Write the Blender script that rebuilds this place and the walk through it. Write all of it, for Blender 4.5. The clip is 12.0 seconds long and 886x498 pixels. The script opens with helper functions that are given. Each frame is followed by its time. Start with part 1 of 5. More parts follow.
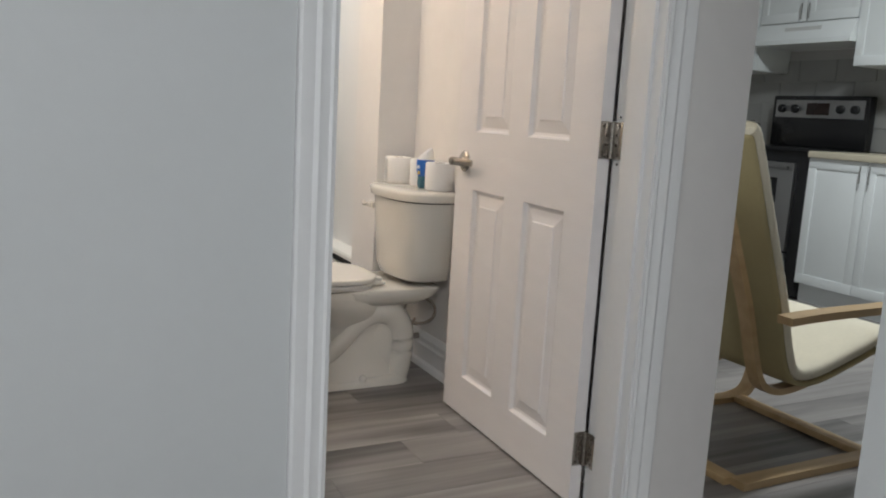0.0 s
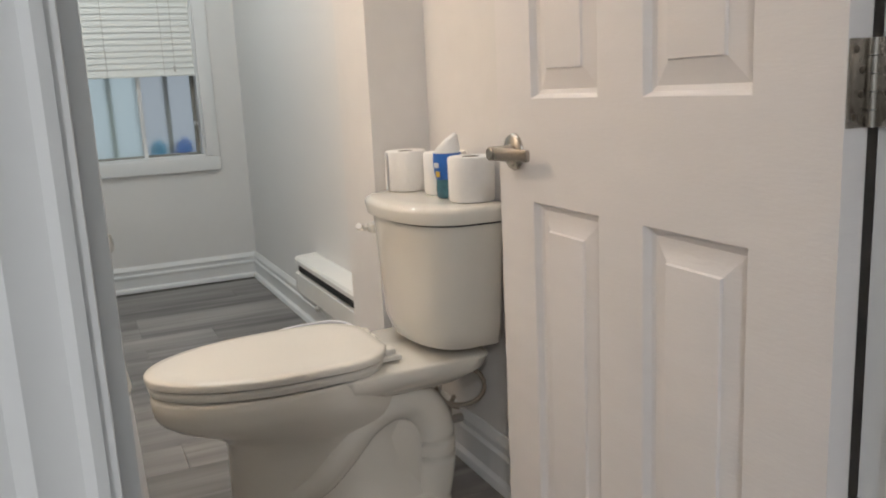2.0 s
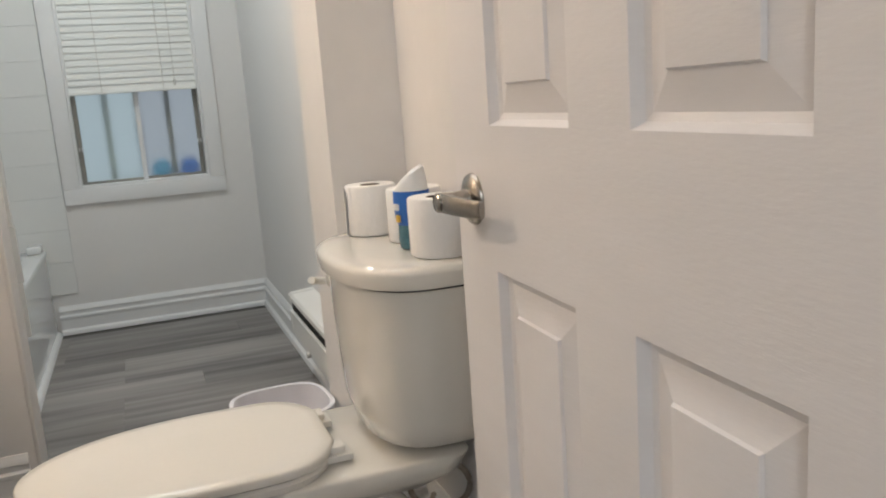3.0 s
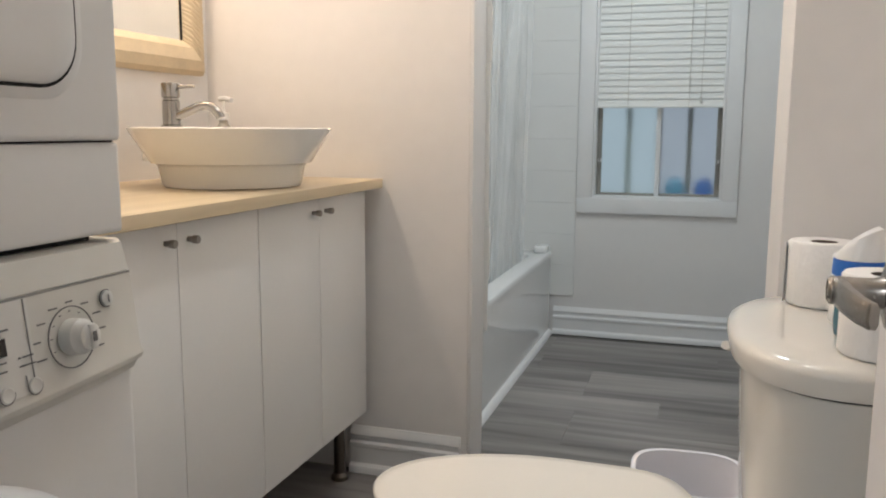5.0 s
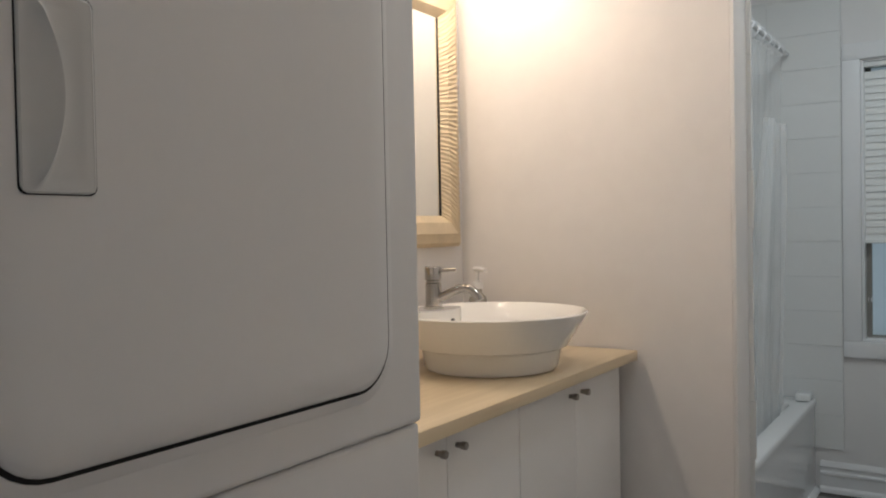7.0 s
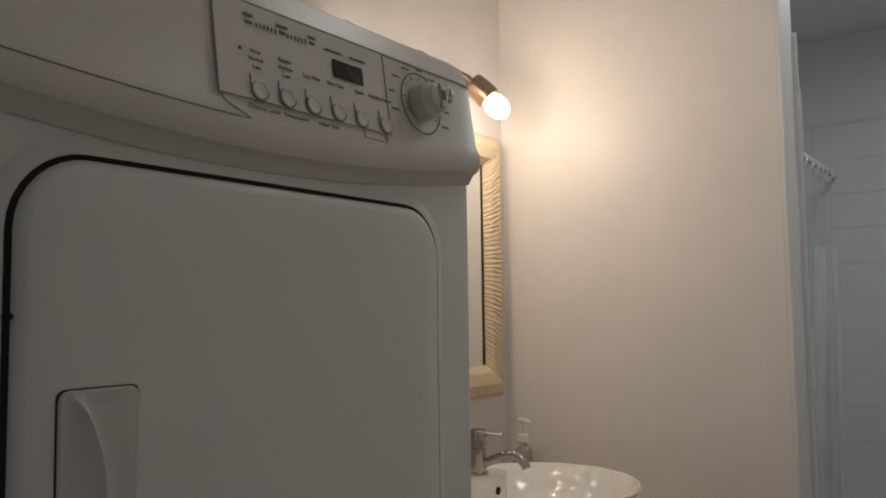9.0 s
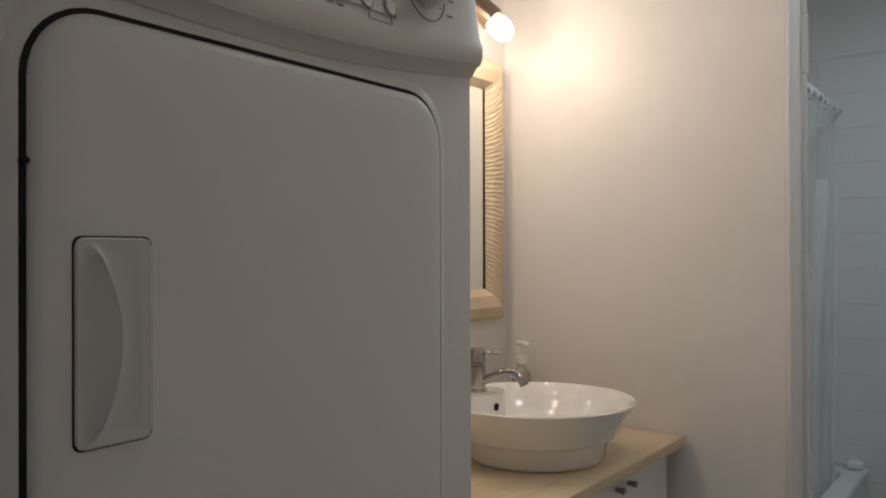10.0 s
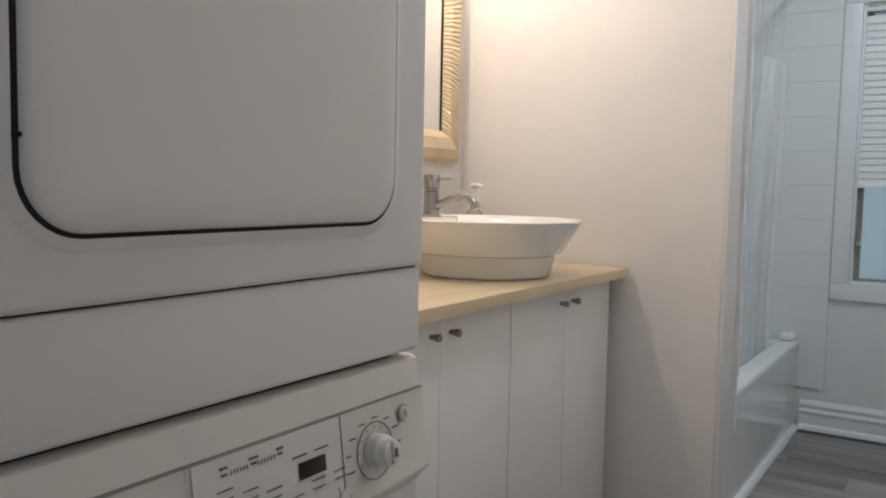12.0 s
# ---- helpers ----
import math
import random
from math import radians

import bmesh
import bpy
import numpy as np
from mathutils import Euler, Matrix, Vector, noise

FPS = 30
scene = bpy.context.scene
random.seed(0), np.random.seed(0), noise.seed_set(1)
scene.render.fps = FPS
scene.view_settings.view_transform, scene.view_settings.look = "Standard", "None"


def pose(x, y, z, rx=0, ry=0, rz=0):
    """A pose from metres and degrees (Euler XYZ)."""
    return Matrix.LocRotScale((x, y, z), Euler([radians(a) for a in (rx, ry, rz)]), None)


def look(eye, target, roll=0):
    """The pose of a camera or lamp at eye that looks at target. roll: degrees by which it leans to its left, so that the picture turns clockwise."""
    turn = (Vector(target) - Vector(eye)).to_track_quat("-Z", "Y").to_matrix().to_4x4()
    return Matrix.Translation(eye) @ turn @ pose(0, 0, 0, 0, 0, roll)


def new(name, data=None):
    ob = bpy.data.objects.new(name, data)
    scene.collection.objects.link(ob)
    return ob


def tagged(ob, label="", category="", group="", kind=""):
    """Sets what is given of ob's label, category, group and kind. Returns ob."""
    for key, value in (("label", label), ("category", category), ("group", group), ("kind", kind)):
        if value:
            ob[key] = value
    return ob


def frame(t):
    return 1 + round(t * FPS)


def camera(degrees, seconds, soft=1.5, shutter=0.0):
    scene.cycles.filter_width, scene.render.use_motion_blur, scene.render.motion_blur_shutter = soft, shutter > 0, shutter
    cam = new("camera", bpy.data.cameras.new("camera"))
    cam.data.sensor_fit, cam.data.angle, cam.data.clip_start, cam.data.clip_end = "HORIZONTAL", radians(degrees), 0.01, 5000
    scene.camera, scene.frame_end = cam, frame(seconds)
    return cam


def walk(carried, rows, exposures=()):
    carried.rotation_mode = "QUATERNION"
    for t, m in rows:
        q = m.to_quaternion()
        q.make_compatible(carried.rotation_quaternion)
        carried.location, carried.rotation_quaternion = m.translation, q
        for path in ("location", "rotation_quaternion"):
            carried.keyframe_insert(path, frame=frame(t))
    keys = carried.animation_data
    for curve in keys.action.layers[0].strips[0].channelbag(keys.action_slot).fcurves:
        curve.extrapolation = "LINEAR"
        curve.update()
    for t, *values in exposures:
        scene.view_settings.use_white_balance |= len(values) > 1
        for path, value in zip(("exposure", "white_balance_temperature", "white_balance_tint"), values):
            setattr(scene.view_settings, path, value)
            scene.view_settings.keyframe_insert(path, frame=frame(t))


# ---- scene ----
cam = camera(57.5, 12.0, soft=2.0)
PATH = [
    (0, (0.1, 0.132, 1.05), (1.005, 1.885, 0.718), 3.2),
    (0.5, (0.248, 0.436, 1.026), (1.025, 2.243, 0.668), 0.2),
    (1, (0.386, 0.689, 0.971), (1.126, 2.518, 0.642), 1.4),
    (1.5, (0.506, 0.977, 1.001), (1.286, 2.78, 0.627), -1.0),
    (2, (0.629, 1.195, 1.021), (1.448, 2.976, 0.63), -2.8),
    (2.5, (0.862, 1.384, 1.014), (1.636, 3.191, 0.645), -1.7),
    (2.7, (0.915, 1.455, 1.031), (1.683, 3.264, 0.659), -3.2),
    (4.3, (1.257, 1.742, 1.045), (1.071, 3.704, 0.704), 0.1),
    (4.5, (1.254, 1.758, 1.036), (0.915, 3.705, 0.728), 0.1),
    (5, (1.251, 1.752, 1.038), (0.649, 3.637, 0.748), 0.3),
    (5.5, (1.237, 1.732, 1.045), (0.396, 3.522, 0.748), -0.2),
    (6, (1.23, 1.732, 1.084), (0.292, 3.493, 0.951), -0.5),
    (6.5, (1.206, 1.731, 1.118), (0.164, 3.438, 1.100), -0.7),
    (7, (1.171, 1.749, 1.244), (0.065, 3.414, 1.2), -1.1),
    (7.5, (1.137, 1.776, 1.403), (-0.012, 3.410, 1.443), -0.9),
    (7.7, (1.132, 1.788, 1.446), (-0.012, 3.425, 1.578), -0.6),
    (9.3, (1.134, 1.771, 1.458), (-0.051, 3.375, 1.603), -0.5),
    (9.5, (1.136, 1.77, 1.44), (-0.05, 3.378, 1.512), -0.4),
    (10, (1.139, 1.762, 1.4), (-0.042, 3.376, 1.409), -0.2),
    (10.5, (1.15, 1.758, 1.35), (-0.041, 3.366, 1.347), 0.0),
    (11, (1.168, 1.728, 1.272), (-0.01, 3.338, 1.127), 0.9),
    (11.5, (1.182, 1.719, 1.198), (0.016, 3.334, 1.02), 1.0),
    (12, (1.184, 1.707, 1.12), (0.095, 3.377, 0.967), 1.1),
]
EXPOSURES = [(0.0, 0.25, 6550, 10), (2.5, 0.27, 6650, 10), (4.5, 0.18, 6450, 10), (5.5, 0.30, 6300, 10), (6.0, 0.05, 6250, 10), (6.5, -0.34, 6300, 10), (7.0, -0.48, 6250, 10), (7.5, -0.80, 6350, 10),
             (9.5, -1.36, 6380, 10), (10.0, -1.07, 6200, 10), (10.5, -0.92, 6200, 10), (11.0, -0.60, 6050, 10), (11.5, -0.29, 6000, 10), (12.0, -0.13, 6000, 10)]
walk(cam, [(t, look(eye, target, roll)) for t, eye, target, roll in PATH], EXPOSURES)

# ---- plan, in metres ----
CEIL = 2.70
X_VAN = -0.21        # vanity and tub back wall
X_TOI = 1.558        # wall behind the toilet
X_FAR = 1.568         # side wall beyond the chase
Y_FAR = 5.84         # window wall
Y_PART, PART_T, X_PART = 3.94, 0.13, 0.640   # partition between vanity and tub
Y_HALL, Y_BATH = 1.65, 1.800                # doorway wall faces
X_JL, X_JR = 0.635, 1.44                     # door opening
X_WEND = 1.735                              # end of the doorway wall
CHASE = (1.388, 3.27, 3.53)                 # x of its face, y from, y to
X_TUB, Z_TUB = 0.53, 0.43

# ---- world and lights ----
world = bpy.data.worlds.new("world")
scene.world = world
world.use_nodes = True
wn = world.node_tree.nodes
sky = wn.new("ShaderNodeTexSky")
sky.sky_type = 'NISHITA'
sky.sun_disc = False
sky.sun_elevation, sky.sun_rotation = radians(35), radians(120)
wn["Background"].inputs["Strength"].default_value = 0.06
world.node_tree.links.new(sky.outputs[0], wn["Background"].inputs["Color"])


def lamp(name, kind, m, power, colour, size=0.1, size_y=None):
    data = bpy.data.lights.new(name, kind)
    data.energy, data.color = power, colour
    if kind == 'AREA':
        data.size = size
        if size_y:
            data.shape, data.size_y = 'RECTANGLE', size_y
    else:
        data.shadow_soft_size = size
    ob = new(name, data)
    ob.matrix_basis = m
    return ob


# Unseen lamps: hall and kitchen are assumed, bath and tub added as fill.
UNSEEN_LAMPS = {"hall": ((-0.42, -1.05), 43.0, (0.95, 0.965, 0.985)), "kitchen": ((3.3, 2.3), 36, (0.90, 0.97, 1.0)), "bath": ((0.95, 3.20), 5.4, (0.95, 0.965, 0.945)), "tub": ((0.88, 4.60), 10.6, (0.88, 0.965, 0.985))}
for (lx, ly), power, tone in UNSEEN_LAMPS.values():
    lamp("unseen_lamp_light", 'AREA', look((lx, ly, CEIL - 0.075), (lx, ly, 0)), power, tone, 0.26)
BULBS_Y = (3.668, 3.40, 3.13)
for by, power in zip(BULBS_Y, (3.3, 4.8, 4.8)):
    lamp("vanity_bulb_light", 'POINT', pose(-0.043, by - 0.015, 2.021), power, (1.0, 0.785, 0.655), 0.032)


# ---- materials ----
def mat(name, colour, rough=0.5, metal=0.0, var=0.06, scale=6.0, fine=90.0, bump=0.0, bump_scale=60.0, coat=0.0, spread=0.0, stretch=(1, 1, 1),
        dirt=None, transmission=0.0, alpha=1.0, ior=1.45, spec=0.5, emit=None, emit_strength=0.0, sub=0.0):
    """A painted, moulded or metal surface: colour with variation at two scales, roughness variation and fine relief."""
    m = bpy.data.materials.new(name)
    m.use_nodes = True
    nt = m.node_tree
    nodes, links = nt.nodes, nt.links
    b = nodes["Principled BSDF"]
    co = nodes.new("ShaderNodeTexCoord")
    mp = nodes.new("ShaderNodeMapping")
    mp.inputs["Scale"].default_value = stretch
    links.new(co.outputs["Object"], mp.inputs["Vector"])
    n1 = nodes.new("ShaderNodeTexNoise")
    n1.inputs["Scale"].default_value, n1.inputs["Detail"].default_value = scale, 4
    n2 = nodes.new("ShaderNodeTexNoise")
    n2.inputs["Scale"].default_value, n2.inputs["Detail"].default_value = fine, 3
    links.new(mp.outputs[0], n1.inputs["Vector"])
    links.new(mp.outputs[0], n2.inputs["Vector"])
    add = nodes.new("ShaderNodeMath")
    add.operation = 'MULTIPLY_ADD'
    links.new(n2.outputs["Fac"], add.inputs[0])
    add.inputs[1].default_value = 0.45
    links.new(n1.outputs["Fac"], add.inputs[2])
    last = add.outputs[0]
    if spread:
        info = nodes.new("ShaderNodeObjectInfo")
        sp = nodes.new("ShaderNodeMath")
        sp.operation = 'MULTIPLY_ADD'
        links.new(info.outputs["Random"], sp.inputs[0])
        sp.inputs[1].default_value = spread
        links.new(last, sp.inputs[2])
        last = sp.outputs[0]
    ramp = nodes.new("ShaderNodeMapRange")
    ramp.inputs["From Min"].default_value, ramp.inputs["From Max"].default_value = 0.35, 1.1 + spread
    ramp.inputs["To Min"].default_value, ramp.inputs["To Max"].default_value = 1 - var, 1 + var
    links.new(last, ramp.inputs["Value"])
    mul = nodes.new("ShaderNodeMix")
    mul.data_type, mul.blend_type = 'RGBA', 'MULTIPLY'
    mul.inputs["Factor"].default_value = 1.0
    mul.inputs["A"].default_value = (*colour, 1)
    links.new(ramp.outputs[0], mul.inputs["B"])
    links.new(mul.outputs["Result"], b.inputs["Base Color"])
    rr = nodes.new("ShaderNodeMapRange")
    rr.inputs["To Min"].default_value, rr.inputs["To Max"].default_value = max(0.02, rough * 0.85), min(1, rough * 1.15)
    links.new(n2.outputs["Fac"], rr.inputs["Value"])
    links.new(rr.outputs[0], b.inputs["Roughness"])
    b.inputs["Metallic"].default_value = metal
    b.inputs["Coat Weight"].default_value = coat
    b.inputs["IOR"].default_value = ior
    b.inputs["Specular IOR Level"].default_value = spec
    b.inputs["Transmission Weight"].default_value = transmission
    b.inputs["Alpha"].default_value = alpha
    if sub:
        b.inputs["Subsurface Weight"].default_value = sub
    if emit:
        b.inputs["Emission Color"].default_value = (*emit, 1)
        b.inputs["Emission Strength"].default_value = emit_strength
    if bump:
        n3 = nodes.new("ShaderNodeTexNoise")
        n3.inputs["Scale"].default_value, n3.inputs["Detail"].default_value = bump_scale, 5
        links.new(mp.outputs[0], n3.inputs["Vector"])
        bp = nodes.new("ShaderNodeBump")
        bp.inputs["Strength"].default_value, bp.inputs["Distance"].default_value = bump, 0.004
        links.new(n3.outputs["Fac"], bp.inputs["Height"])
        links.new(bp.outputs[0], b.inputs["Normal"])
    return m


def wood(name, dark, light, rough, along, fine=38.0, spread=0.0, bump=0.12):
    """Grained boards; along: 0 x, 1 y, 2 z."""
    m = bpy.data.materials.new(name)
    m.use_nodes = True
    nt = m.node_tree
    nodes, links = nt.nodes, nt.links
    b = nodes["Principled BSDF"]
    geo = nodes.new("ShaderNodeTexCoord")
    info = nodes.new("ShaderNodeObjectInfo")
    shift = nodes.new("ShaderNodeVectorMath")
    shift.operation = 'SCALE'
    shift.inputs[0].default_value = (7.3, 3.1, 5.7)
    links.new(info.outputs["Random"], shift.inputs["Scale"])
    addv = nodes.new("ShaderNodeVectorMath")
    links.new(geo.outputs["Object"], addv.inputs[0])
    links.new(shift.outputs[0], addv.inputs[1])
    mp = nodes.new("ShaderNodeMapping")
    st = [1.0, 1.0, 1.0]
    st[along] = 0.06
    mp.inputs["Scale"].default_value = st
    links.new(addv.outputs[0], mp.inputs["Vector"])
    n1 = nodes.new("ShaderNodeTexNoise")
    n1.inputs["Scale"].default_value, n1.inputs["Detail"].default_value, n1.inputs["Distortion"].default_value = fine, 6, 0.4
    links.new(mp.outputs[0], n1.inputs["Vector"])
    mp2 = nodes.new("ShaderNodeMapping")
    st2 = [1.0, 1.0, 1.0]
    st2[along] = 0.22
    mp2.inputs["Scale"].default_value = st2
    links.new(addv.outputs[0], mp2.inputs["Vector"])
    n2 = nodes.new("ShaderNodeTexNoise")
    n2.inputs["Scale"].default_value, n2.inputs["Detail"].default_value = fine * 0.22, 5
    links.new(mp2.outputs[0], n2.inputs["Vector"])
    mx = nodes.new("ShaderNodeMath")
    mx.operation = 'MULTIPLY_ADD'
    links.new(n2.outputs["Fac"], mx.inputs[0])
    mx.inputs[1].default_value = 0.9
    links.new(n1.outputs["Fac"], mx.inputs[2])
    sp = nodes.new("ShaderNodeMath")
    sp.operation = 'MULTIPLY_ADD'
    links.new(info.outputs["Random"], sp.inputs[0])
    sp.inputs[1].default_value = spread
    links.new(mx.outputs[0], sp.inputs[2])
    cr = nodes.new("ShaderNodeMapRange")
    cr.inputs["From Min"].default_value, cr.inputs["From Max"].default_value = 0.62 + spread * 0.35, 1.28 + spread * 0.65
    links.new(sp.outputs[0], cr.inputs["Value"])
    mixc = nodes.new("ShaderNodeMix")
    mixc.data_type = 'RGBA'
    mixc.inputs["A"].default_value, mixc.inputs["B"].default_value = (*dark, 1), (*light, 1)
    links.new(cr.outputs[0], mixc.inputs["Factor"])
    links.new(mixc.outputs["Result"], b.inputs["Base Color"])
    b.inputs["Roughness"].default_value = rough
    bp = nodes.new("ShaderNodeBump")
    bp.inputs["Strength"].default_value, bp.inputs["Distance"].default_value = bump, 0.002
    links.new(n1.outputs["Fac"], bp.inputs["Height"])
    links.new(bp.outputs[0], b.inputs["Normal"])
    return m


def glass(name, colour, rough):
    m = mat(name, colour, rough, transmission=1.0, var=0.03, bump=0.25 if rough > 0.1 else 0.0, bump_scale=140)
    return m


M_WALL = mat("wall_paint", (0.80, 0.79, 0.78), 0.55, var=0.025, scale=1.6, fine=40, bump=0.06, bump_scale=180)
M_WARM = mat("warm_wall_paint", (0.808, 0.787, 0.772), 0.46, var=0.05, scale=2.6, fine=18, bump=0.22, bump_scale=22)
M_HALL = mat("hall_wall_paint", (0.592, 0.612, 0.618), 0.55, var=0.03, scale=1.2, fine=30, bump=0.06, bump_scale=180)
M_CEIL = mat("ceiling_paint", (0.82, 0.82, 0.81), 0.8, var=0.03, scale=2, bump=0.1, bump_scale=120)
M_TRIM = mat("trim_paint", (0.82, 0.825, 0.83), 0.35, var=0.03, scale=5, fine=60, bump=0.03)
M_DOOR = mat("door_paint", (0.825, 0.795, 0.79), 0.42, var=0.03, scale=3, fine=50, bump=0.10, bump_scale=34, stretch=(1, 1.6, 7))
M_PLANK = wood("vinyl_plank", (0.085, 0.078, 0.075), (0.40, 0.372, 0.355), 0.40, 0, fine=17, spread=0.16)
M_GAP = mat("plank_joint", (0.15, 0.138, 0.13), 0.8)
M_CERAMIC = mat("white_ceramic", (0.75, 0.72, 0.66), 0.10, var=0.02, coat=0.4)
M_SEAT = mat("seat_plastic", (0.78, 0.755, 0.705), 0.24, var=0.02)
M_SINK = mat("sink_ceramic", (0.86, 0.85, 0.82), 0.10, var=0.02, coat=0.4)
M_STEEL = mat("brushed_nickel", (0.40, 0.37, 0.335), 0.26, 1.0, var=0.1, fine=200)
M_CHROME = mat("chrome", (0.42, 0.40, 0.375), 0.14, 1.0, var=0.03)
M_DARKSTEEL = mat("dark_metal", (0.16, 0.14, 0.12), 0.35, 1.0, var=0.1)
M_HOSE = mat("braided_hose", (0.36, 0.31, 0.26), 0.4, 0.8, var=0.3, fine=400, bump=0.5, bump_scale=500)
M_PAPER = mat("tissue_paper", (0.86, 0.85, 0.84), 0.95, var=0.05, fine=150, bump=0.5, bump_scale=130, stretch=(1, 1, 0.5))
M_CARD = mat("cardboard_core", (0.13, 0.10, 0.08), 0.9)
M_BLUE = mat("blue_label", (0.03, 0.15, 0.52), 0.4, var=0.25, scale=20)
M_TEAL = mat("teal_gel", (0.06, 0.17, 0.22), 0.25, var=0.3, scale=25)
M_YELLOW = mat("label_yellow", (0.75, 0.50, 0.10), 0.5, var=0.2)
M_WHITEPL = mat("white_plastic", (0.82, 0.82, 0.82), 0.35, var=0.02)
M_BIN = mat("bin_plastic", (0.80, 0.80, 0.85), 0.3, var=0.02, sub=0.0)
M_CAB = mat("white_laminate", (0.80, 0.795, 0.78), 0.38, var=0.025, scale=2, bump=0.02)
M_COUNTER = wood("pale_wood_counter", (0.56, 0.44, 0.28), (0.74, 0.62, 0.43), 0.38, 1, fine=30, bump=0.05)
M_MIRFRAME = mat("bamboo_frame", (0.70, 0.58, 0.40), 0.5, var=0.12, scale=14, bump=0.2, bump_scale=70)
M_MIRROR = mat("mirror_silver", (0.86, 0.88, 0.87), 0.015, 1.0, var=0.004)
M_APPL = mat("appliance_enamel", (0.745, 0.745, 0.735), 0.34, var=0.02, scale=2)
M_CONSOLE = mat("console_plastic", (0.67, 0.66, 0.615), 0.34, var=0.02)
M_OVERLAY = mat("console_overlay", (0.71, 0.705, 0.675), 0.3, var=0.02)
# Near-black: shade painted into gaps and recesses, and the rubber feet.
M_BLACK = mat("gap_shade_and_rubber", (0.006, 0.006, 0.006), 0.75)
M_KNOB = mat("grey_knob", (0.34, 0.31, 0.28), 0.35, 1.0, var=0.1)
M_DISPLAY = mat("dark_display", (0.02, 0.012, 0.01), 0.15)
M_PRINT = mat("grey_print", (0.16, 0.16, 0.16), 0.6)
M_GREYPL = mat("grey_plastic", (0.62, 0.625, 0.61), 0.35, var=0.03)
M_TUB = mat("tub_acrylic", (0.84, 0.85, 0.85), 0.16, var=0.02, coat=0.3)
M_TILE = mat("white_tile", (0.80, 0.81, 0.80), 0.18, var=0.03, spread=0.3)
M_SEAM = mat("panel_seam", (0.30, 0.30, 0.29), 0.6)
M_GROUT = mat("grout", (0.72, 0.725, 0.715), 0.85, var=0.15)
M_SLAT = mat("blind_slat", (0.85, 0.86, 0.84), 0.45, var=0.02)
M_CORD = mat("blind_cord", (0.62, 0.61, 0.58), 0.8)
M_ALU = mat("window_aluminium", (0.36, 0.35, 0.32), 0.45, 0.5, var=0.15, fine=60)
M_FROST = glass("frosted_glass", (0.90, 0.95, 0.97), 0.46)
M_FROST_GREY = glass("lilac_grey_glass", (0.78, 0.76, 0.80), 0.46)
M_BARS = mat("window_bar", (0.26, 0.29, 0.23), 0.6, var=0.2)
M_BLUEPL = mat("blue_bag", (0.03, 0.20, 0.62), 0.5, var=0.3, scale=30)
M_HEAT = mat("heater_enamel", (0.80, 0.80, 0.78), 0.35, var=0.03)
M_BIRCH = wood("birch_veneer", (0.42, 0.27, 0.13), (0.62, 0.44, 0.24), 0.4, 0, fine=20)
M_CUSHION = mat("cream_cushion", (0.78, 0.72, 0.58), 0.9, var=0.08, bump=0.4, bump_scale=260)
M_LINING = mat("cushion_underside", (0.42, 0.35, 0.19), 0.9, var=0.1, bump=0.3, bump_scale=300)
M_STOVE = mat("stove_black", (0.015, 0.015, 0.016), 0.2, var=0.1)
M_STAINLESS = mat("stainless_steel", (0.42, 0.42, 0.42), 0.34, 1.0, var=0.06, fine=160, stretch=(1, 0.1, 1))
M_GREEN = mat("oven_sticker", (0.03, 0.30, 0.10), 0.4)
M_SPLASH = mat("grey_backsplash", (0.30, 0.30, 0.29), 0.35, var=0.1, scale=8, spread=0.4)
M_KCAB = mat("kitchen_cabinet_white", (0.80, 0.83, 0.83), 0.35, var=0.02)
M_KTOP = mat("kitchen_worktop", (0.62, 0.56, 0.43), 0.4, var=0.1, fine=160)
M_BULB = mat("lit_bulb", (1, 0.9, 0.75), 0.4, emit=(1.0, 0.80, 0.52), emit_strength=28)
M_BRONZE = mat("lamp_cup_metal", (0.30, 0.24, 0.18), 0.3, 1.0, var=0.1)
M_SOAP = mat("soap_bottle", (0.80, 0.76, 0.66), 0.15, transmission=0.6)
M_AMBER = mat("amber_soap", (0.18, 0.08, 0.03), 0.2)


def curtain_material(name, lo, hi):
    m = bpy.data.materials.new(name)
    m.use_nodes = True
    nt = m.node_tree
    b = nt.nodes["Principled BSDF"]
    b.inputs["Base Color"].default_value = (0.86, 0.875, 0.87, 1)
    b.inputs["Roughness"].default_value = 0.25
    tr = nt.nodes.new("ShaderNodeBsdfTransparent")
    mx = nt.nodes.new("ShaderNodeMixShader")
    no = nt.nodes.new("ShaderNodeTexNoise")
    no.inputs["Scale"].default_value = 3
    co = nt.nodes.new("ShaderNodeTexCoord")
    nt.links.new(co.outputs["Object"], no.inputs["Vector"])
    mr = nt.nodes.new("ShaderNodeMapRange")
    mr.inputs["To Min"].default_value, mr.inputs["To Max"].default_value = lo, hi
    nt.links.new(no.outputs["Fac"], mr.inputs["Value"])
    nt.links.new(mr.outputs[0], mx.inputs["Fac"])
    nt.links.new(tr.outputs[0], mx.inputs[1])
    nt.links.new(b.outputs[0], mx.inputs[2])
    nt.links.new(mx.outputs[0], nt.nodes["Material Output"].inputs["Surface"])
    return m


M_CURTAIN = curtain_material("clear_vinyl", 0.02, 0.16)
M_LINER = curtain_material("white_vinyl", 0.38, 0.80)


